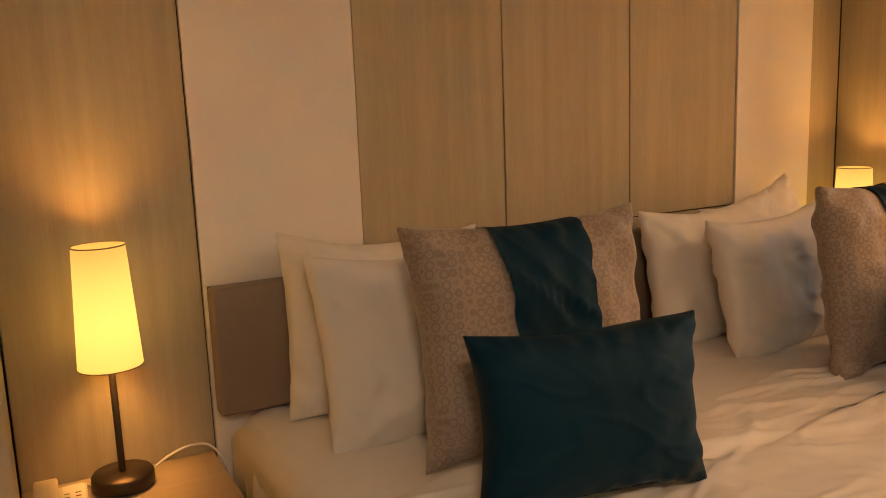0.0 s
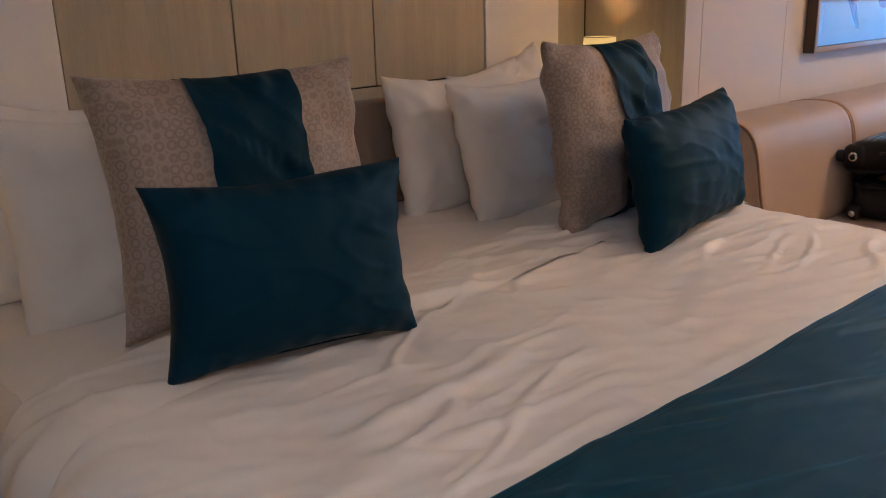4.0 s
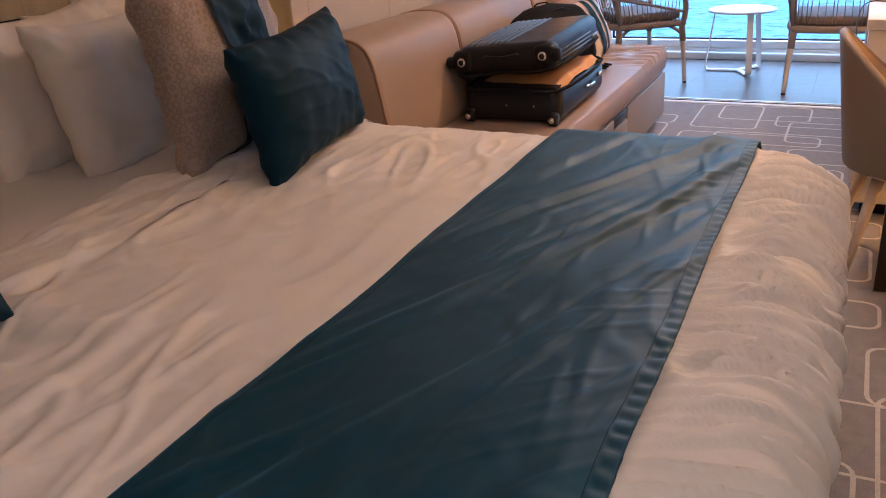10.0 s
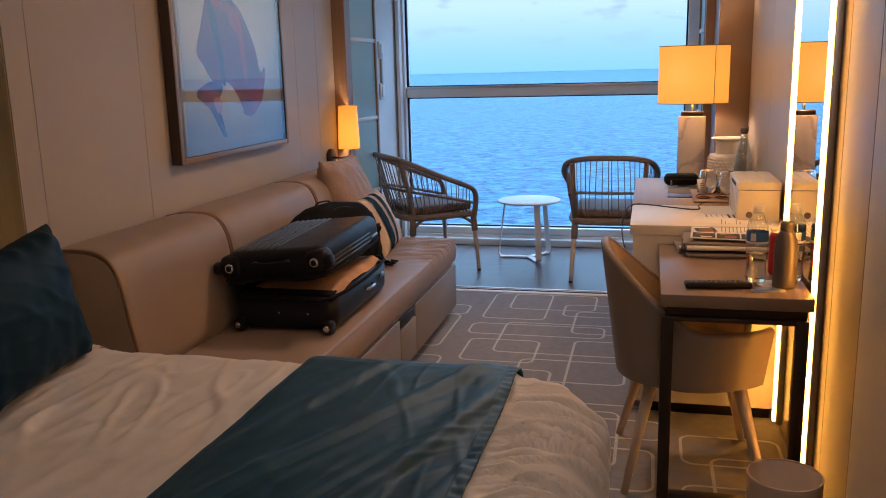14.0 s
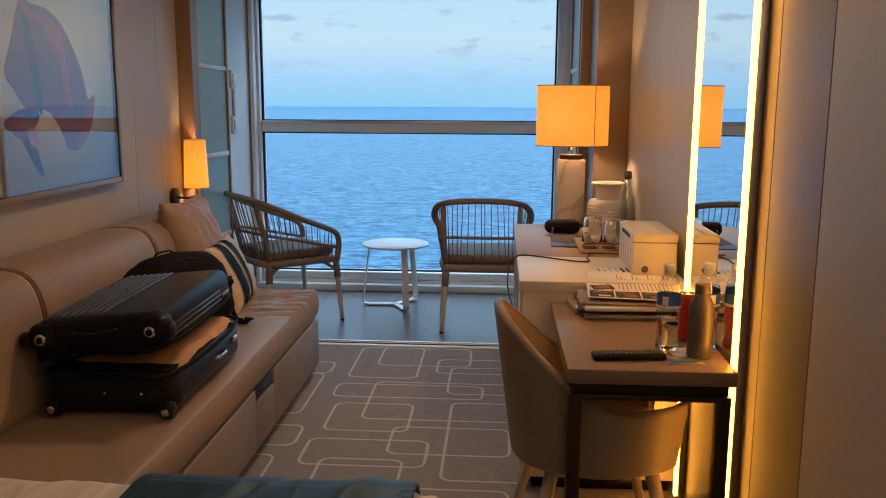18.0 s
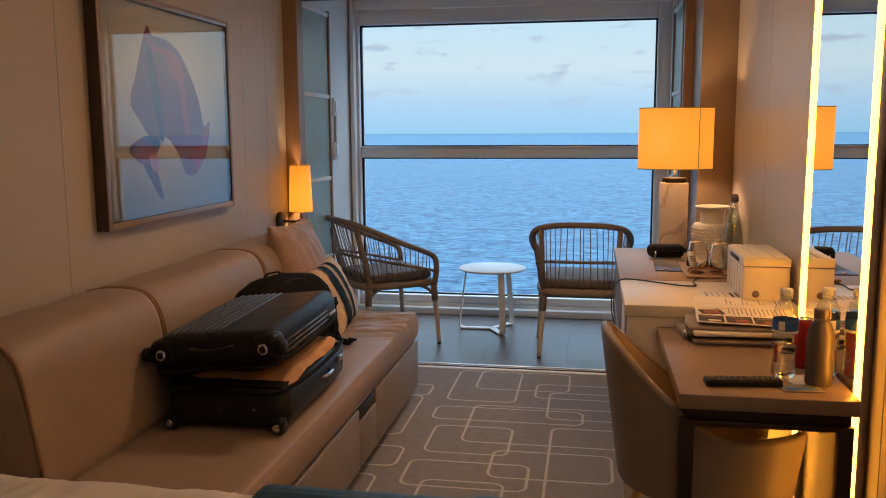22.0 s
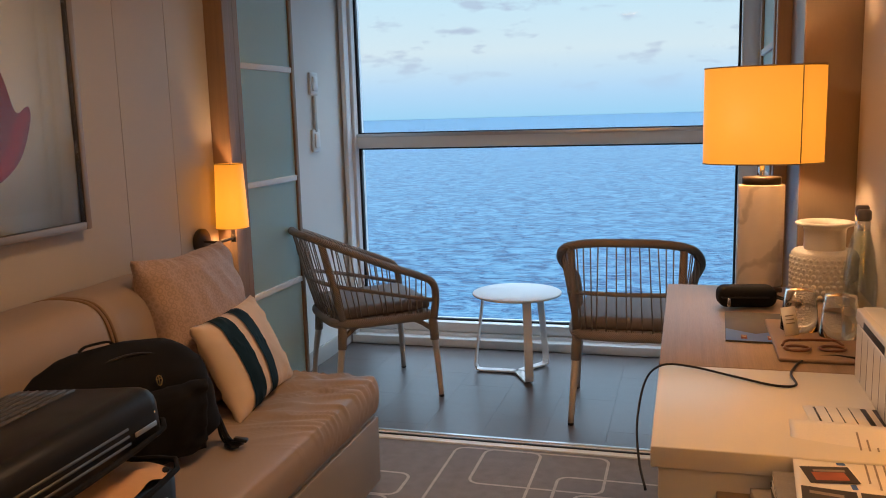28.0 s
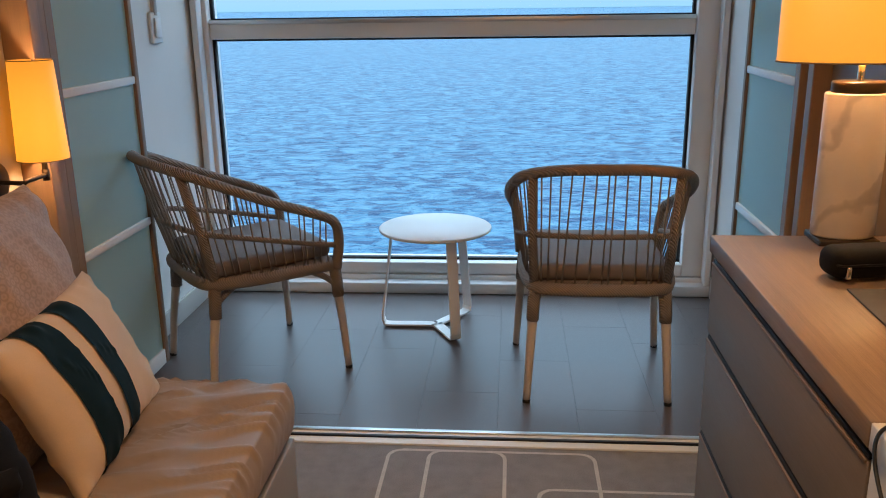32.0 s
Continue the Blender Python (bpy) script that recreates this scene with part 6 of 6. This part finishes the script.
part("grommet", moved(lathe([(0, 0), (0.013, 0), (0.013, 0.003), (0.010, 0.004), (0, 0.002)], 24), pose(-0.1851, 0.036, 0.025, 0, -90, 0)), STEEL_BOTTLE, boxy, "dark round grommet")
card = thing("barcode_card", "white card printed with dark bars", "card", pose(4.645, -0.332, 0.816, 0, 0, 2))
part("sheet", box((-0.06, -0.07, 0), (0.06, 0.07, 0.0015)), PAPER, card)
for i, w in enumerate((0.004, 0.002, 0.002, 0.002, 0.010, 0.014)):
    part("bar", box((-0.052, 0.052 - 0.022 * i - w, 0.0016), (0.052, 0.052 - 0.022 * i, 0.0021)), INK, card)

# on the desk
for i, (x, y, turn, w, d, h, mat, label) in enumerate((
        (4.31, -0.352, 2, 0.115, 0.17, 0.016, NEWSPRINT, "dark folded newspaper at the foot of the stack"),
        (4.315, -0.335, -3, 0.105, 0.165, 0.012, INK, "dark glossy magazine in the stack on the desk"),
        (4.30, -0.345, 3, 0.110, 0.165, 0.014, PAPER, "cream brochure in the stack on the desk"),
        (4.31, -0.335, -1, 0.105, 0.16, 0.010, NEWSPRINT, "grey printed programme on the paper stack"))):
    nw = thing("magazine", label, "magazine", pose(x, y, 0.7355 + (0.0, 0.017, 0.030, 0.045)[i], 0, 0, turn), "desk papers")
    part("pages", box((-w + 0.002, -d + 0.002, 0.001), (w - 0.002, d - 0.001, h - 0.001)), PAPER, nw, "cream page edges")
    part("cover", box((-w, -d, h - 0.001), (w, d, h), 0.0004, 1), mat, nw)
    part("back_cover", box((-w, -d, 0), (w, d, 0.001), 0.0004, 1), mat, nw)
    part("spine", box((-w - 0.001, -d, 0.001), (-w + 0.0018, d, h - 0.001)), mat, nw)
ticket = thing("ticket_wallet", "small grey printed wallet sticking out of the papers", "wallet", pose(4.36, -0.175, 0.7355, 0, 0, 6))
part("wallet", box((-0.10, -0.03, 0), (0.06, 0.028, 0.02), 0.002), NEWSPRINT, ticket)
part("stripe", box((-0.09, -0.01, 0.0201), (-0.05, 0.02, 0.0208)), PAPER, ticket)
page = thing("leaflet", "printed cream leaflet with dark photographs, lying on the papers", "leaflet", pose(4.405, -0.375, 0.809, 0, 0, -4) @ pose(0, 0, 0, 0, -3.6, 0))


def page_at(u, v):
    x, y = -0.19 + 0.38 * u, -0.165 + 0.33 * v
    return Vector((x, y, 0.006 * (1 - u) ** 3 * (0.4 + v) + 0.002 * ns(x * 8, y * 8, 2)))


leaf_sheet = part("sheet", sheet(page_at, 24, 24), PAPER, page)
leaf_sheet.modifiers.new("thick", "SOLIDIFY").thickness = 0.0012


def printed(name, u0, u1, v0, v1, turn, mat, lift, label=""):
    """A patch of print that lies on the leaflet."""
    c, sn = math.cos(radians(turn)), math.sin(radians(turn))
    uc, vc = (u0 + u1) / 2, (v0 + v1) / 2

    def at(a, b):
        du, dv = (a - 0.5) * (u1 - u0), (b - 0.5) * (v1 - v0)
        u, v = uc + c * du - sn * dv, vc + sn * du + c * dv
        return page_at((u + 0.19) / 0.38, (v + 0.165) / 0.33) + Vector((0, 0, lift))

    part(name, sheet(at, 5, 5), mat, page, label)


for v1, inner, mat in ((0.157, 0.30, PAPER), (0.068, 0.55, INK_RED), (-0.021, 0.45, INK_RED), (-0.110, 0.3, NEWSPRINT)):
    v0 = max(v1 - 0.083, -0.158)
    printed("photo", -0.178, -0.092, v0, v1, 0, INK, 0.0014, "dark printed photograph")
    printed("photo_detail", -0.170, -0.170 + 0.07 * inner, v0 + 0.012, v1 - 0.030, 4, mat, 0.0020)
    printed("photo_detail", -0.118, -0.108, v0 + 0.02, v1 - 0.012, -3, NEWSPRINT, 0.0020)
printed("photo", -0.070, -0.008, 0.070, 0.150, 14, INK, 0.0014, "dark printed photograph")
printed("photo_detail", -0.060, -0.030, 0.082, 0.136, 14, INK_RED, 0.0020)
printed("photo_detail", -0.028, -0.020, 0.084, 0.136, 14, NEWSPRINT, 0.0020)
printed("blue_mark", -0.084, -0.066, 0.071, 0.080, 8, INK_BLUE, 0.0015)
printed("blue_mark", 0.004, 0.014, 0.082, 0.096, 8, INK_BLUE, 0.0015)
for i in range(14):
    printed("text_line", -0.075 + 0.02 * (i % 3 == 0), 0.15 - 0.03 * (i % 4), 0.048 - 0.0142 * i, 0.0515 - 0.0142 * i, 0, NEWSPRINT, 0.0012)

remote = thing("remote_control", "black television remote lying on the desk", "remote", pose(3.748, -0.266, 0.736, 0, 0, 97))
part("body", box((-0.105, -0.024, 0), (0.105, 0.024, 0.020), 0.007, 3), BLACK, remote)
for i in range(11):
    for j in range(3):
        part("button", box((-0.085 + i * 0.015, -0.016 + j * 0.0125, 0.0201), (-0.076 + i * 0.015, -0.009 + j * 0.0125, 0.0225), 0.001), STEEL_BOTTLE if (i + j) % 4 else NEWSPRINT, remote)



def water_bottle(x, y, label, level, turn):
    """A ribbed plastic bottle with its label, cap and water."""
    ob = thing("water_bottle", label, "bottle", pose(x, y, 0.736, 0, 0, turn), "plastic water bottles")
    prof = [(0.026, 0.0), (0.0325, 0.005), (0.0345, 0.016), (0.0335, 0.030), (0.0318, 0.048), (0.0305, 0.062), (0.0318, 0.078), (0.0340, 0.094), (0.0335, 0.104), (0.0345, 0.112), (0.0338, 0.124), (0.0345, 0.130),
            (0.0345, 0.172), (0.0350, 0.176), (0.0338, 0.190), (0.0275, 0.210), (0.0190, 0.224), (0.0142, 0.232), (0.0140, 0.240)]
    part("plastic", lathe([(0, 0.004)] + prof, 40), PET, ob)
    wet = [(r - 0.0012, z) for r, z in prof[1:] if z < level]
    part("water", lathe([(0, 0.0055)] + wet + [(wet[-1][0], level), (0, level)], 36), WATER, ob, "still water")
    part("label", lathe([(0.0348, 0.132), (0.0350, 0.135), (0.0350, 0.168), (0.0348, 0.171)], 40), INK_BLUE, ob, "blue paper label")
    part("label_flash", lathe([(0.03505, 0.133), (0.0352, 0.135), (0.0352, 0.139), (0.03505, 0.141)], 40), PAPER, ob, "white label band")
    part("label_panel", sheet(lambda u, v: Vector((0.0353 * math.cos(2.4 + 0.5 * u), 0.0353 * math.sin(2.4 + 0.5 * u), 0.143 + 0.026 * v)), 8, 1), PAPER, ob, "white label panel")
    part("cap", lathe([(0, 0.258), (0.0150, 0.258), (0.0165, 0.255), (0.0165, 0.238), (0.0155, 0.236), (0, 0.236)], 28), PLASTIC_W, ob, "white screw cap")
    for k in range(16):
        a = k * math.pi / 8
        part("cap_rib", box((-0.0008, -0.0008, 0.239), (0.0008, 0.0008, 0.254)), PLASTIC_W, ob, m=pose(0.0166 * math.cos(a), 0.0166 * math.sin(a), 0))
    part("neck_ring", lathe([(0.0145, 0.229), (0.0170, 0.230), (0.0170, 0.2335), (0.0145, 0.2345)], 28), PLASTIC_W, ob)


water_bottle(3.845, -0.392, "half-full clear plastic water bottle with a blue label", 0.098, 0)
water_bottle(3.878, -0.512, "nearly full clear plastic water bottle beside the mirror", 0.19, 40)
ab = thing("metal_bottle", "grey brushed metal drinking bottle", "bottle", pose(3.787, -0.474, 0.736))
ab.scale = (1.06, 1.06, 1.1)
part("body", lathe([(0, 0), (0.032, 0), (0.0345, 0.005), (0.0345, 0.118), (0.031, 0.143), (0.021, 0.163), (0.0185, 0.170), (0, 0.170)], 40), STEEL_BOTTLE, ab)
part("cap", lathe([(0, 0.196), (0.0185, 0.196), (0.0200, 0.193), (0.0200, 0.172), (0.0188, 0.170), (0, 0.170)], 32), STEEL_BOTTLE, ab, "grey screw cap")
can = thing("drink_can", "red drink can beside the bottles", "can", pose(3.962, -0.472, 0.736))
part("body", lathe([(0, 0), (0.022, 0), (0.027, 0.008), (0.027, 0.135), (0.023, 0.146), (0, 0.146)], 32), RED_CAN, can)
part("lid", lathe([(0.0235, 0.146), (0.0245, 0.149), (0.0225, 0.149), (0.021, 0.1465), (0, 0.1465)], 28), CHROME, can)
gloss = thing("plastic_card", "glossy clear-backed card on the desk corner", "card", pose(3.735, -0.415, 0.7362, 0, 0, 8))
part("card", box((-0.035, -0.055, 0), (0.035, 0.055, 0.0012)), NEWSPRINT, gloss)
part("strip", box((-0.02, -0.04, 0.0013), (0.01, 0.04, 0.0018)), INK_BLUE, gloss)
note = thing("coaster", "white paper coaster under the bottles", "coaster", pose(3.82, -0.445, 0.7358, 0, 0, 20))
part("paper", box((-0.05, -0.05, 0), (0.05, 0.05, 0.0002)), PAPER, note)

sprinkler = thing("sprinkler", "small white ceiling sprinkler over the veranda", "sprinkler", pose(7.4, 1.45, VERANDA_Z))
part("rose", lathe([(0, -0.001), (0.035, -0.001), (0.033, -0.010), (0.012, -0.014), (0.012, -0.03), (0.02, -0.034), (0, -0.036)], 24), WHITE_METAL, sprinkler)

# ---- floors: carpet lines and planks ----
rnd = random.Random(7)
lines = bmesh.new()


def ring(cx, cy, w, h, r, z):
    pts = []
    for qx, qy, a0 in ((1, 1, 0), (-1, 1, 90), (-1, -1, 180), (1, -1, 270)):
        for k in range(5):
            a = radians(a0 + 22.5 * k)
            pts.append((cx + qx * (w / 2 - r) + r * math.cos(a), cy + qy * (h / 2 - r) + r * math.sin(a)))
    inner, outer = [], []
    n = len(pts)
    for i, p in enumerate(pts):
        d = Vector((pts[(i + 1) % n][0] - pts[i - 1][0], pts[(i + 1) % n][1] - pts[i - 1][1], 0)).normalized()
        s = Vector((d.y, -d.x, 0)) * 0.0062
        jit = 0.0012 * rnd.uniform(-1, 1)
        q = Vector((p[0], p[1], z))
        inner.append(lines.verts.new(q - s * (1 + jit * 90)))
        outer.append(lines.verts.new(q + s * (1 + jit * 90)))
    for i in range(n):
        j = (i + 1) % n
        lines.faces.new((inner[i], outer[i], outer[j], inner[j]))


z = 0.0012
for x0, x1, y0, y1 in ((5.93, 6.27, 0.26, 0.78), (5.71, 6.27, 0.54, 0.91), (5.81, 6.06, -0.05, 0.44), (5.48, 5.91, -0.10, 0.36), (5.405, 5.60, 0.18, 0.935), (5.11, 5.64, -0.15, 0.74),
                       (4.96, 5.31, 0.51, 0.89), (4.48, 5.35, -0.2, 0.325), (4.72, 5.02, 0.05, 0.57), (4.59, 4.86, 0.40, 0.92), (4.25, 4.655, 0.49, 0.83), (4.77, 5.0, 0.98, 1.3),
                       (4.4, 4.67, 1.03, 1.4), (5.76, 5.96, 1.02, 1.3), (5.15, 5.75, 1.04, 1.4), (3.89, 4.40, 0.06, 0.5), (4.15, 4.33, -0.12, 0.25), (3.72, 4.05, -0.08, 0.3),
                       (3.97, 4.22, -0.55, -0.185), (3.64, 4.03, -0.57, -0.29), (3.40, 3.80, -0.5, -0.18), (3.27, 3.60, -0.5, -0.17)):
    ring((x0 + x1) / 2, (y0 + y1) / 2, x1 - x0, y1 - y0, 0.045, z)
    z += 0.00001
for x0, x1, y0, y1 in ((3.355, 3.55, -0.11, 0.3), (1.42, 1.92, 0.03, 0.5), (1.59, 1.87, -0.35, 0.3), (1.67, 2.0, -0.3, 0.3), (0.85, 1.24, -0.4, 0.35), (1.1, 1.5, -0.5, -0.12)):
    ring((x0 + x1) / 2, (y0 + y1) / 2, x1 - x0, y1 - y0, 0.045, z)
    z += 0.00001
for i in range(17):
    for j in range(9):
        x, y = -0.1 + i * 0.40 + rnd.uniform(-0.06, 0.06), -0.5 + (j + 0.5 * (i % 2)) * 0.34 + rnd.uniform(-0.05, 0.05)
        w, h = rnd.choice((0.22, 0.34, 0.44, 0.58)), rnd.choice((0.20, 0.30, 0.42, 0.56))
        if rnd.random() < 0.16 or x > 3.3 or 0.8 < x < 2.1 and y < 0.6:
            continue
        if x + w / 2 > 6.27:
            x = 6.27 - w / 2
        if y - h / 2 < -0.57:
            y = -0.57 + h / 2
        ring(x, y, w, h, 0.05, z)
        z += 0.00001
struct("floor_pattern", lines, CARPET_LINE, "pale rounded line pattern woven into the carpet")

veranda = bpy.data.objects["floor_veranda"]
mesh_full = link("plank", box((0, 0, -0.0055), (0.7996, 0.2746, 0.0), 0.0004, 1), PLANK, False)
for j in range(10):
    y = -0.4275 + 0.275 * j - 0.275 * 0 - 0.105
    if y > 2.03:
        continue
    off = (0.36, 0.0, 0.62, 0.2, 0.5, 0.1, 0.7, 0.3, 0.55, 0.05)[j]
    x = 6.402 - off
    while x < 7.86:
        a, b = max(x, 6.402), min(x + 0.7996, 7.80)
        if b - a > 0.02:
            if a == x and b == x + 0.7996:
                share("plank", mesh_full, veranda, pose(x, y, 0))
            else:
                share("plank", link("plank", box((0, 0, -0.0055), (b - a, 0.2746, 0.0), 0.0004, 1), PLANK, False), veranda, pose(a, y, 0))
        x += 0.80

# unseen ceiling lights, added to brighten the way through the cabin
for x, y, part_of in ((0.15, -0.38, 0.75), (2.6, -0.38, 0.38), (3.5, 0.6, 0.12), (4.9, 0.5, 1.55)):
    dl = thing("ceiling_light", "added fill light in the unseen ceiling, round with white ring", "light", pose(x, y, CABIN_Z), "recessed ceiling lights")
    part("ring", lathe([(0.16, -0.001), (0.176, -0.001), (0.174, -0.007), (0.16, -0.004)], 40), WHITE_METAL, dl)
    part("lens", lathe([(0, -0.0015), (0.16, -0.0015), (0.16, -0.001), (0, -0.001)], 32), LENS_M, dl, "lit lens")
    lamp("downlight", "AREA", FILL * part_of, (1, 0.72, 0.45) if x < 1 else (1, 0.57, 0.25), pose(x, y, CABIN_Z - 0.008), 0.32)
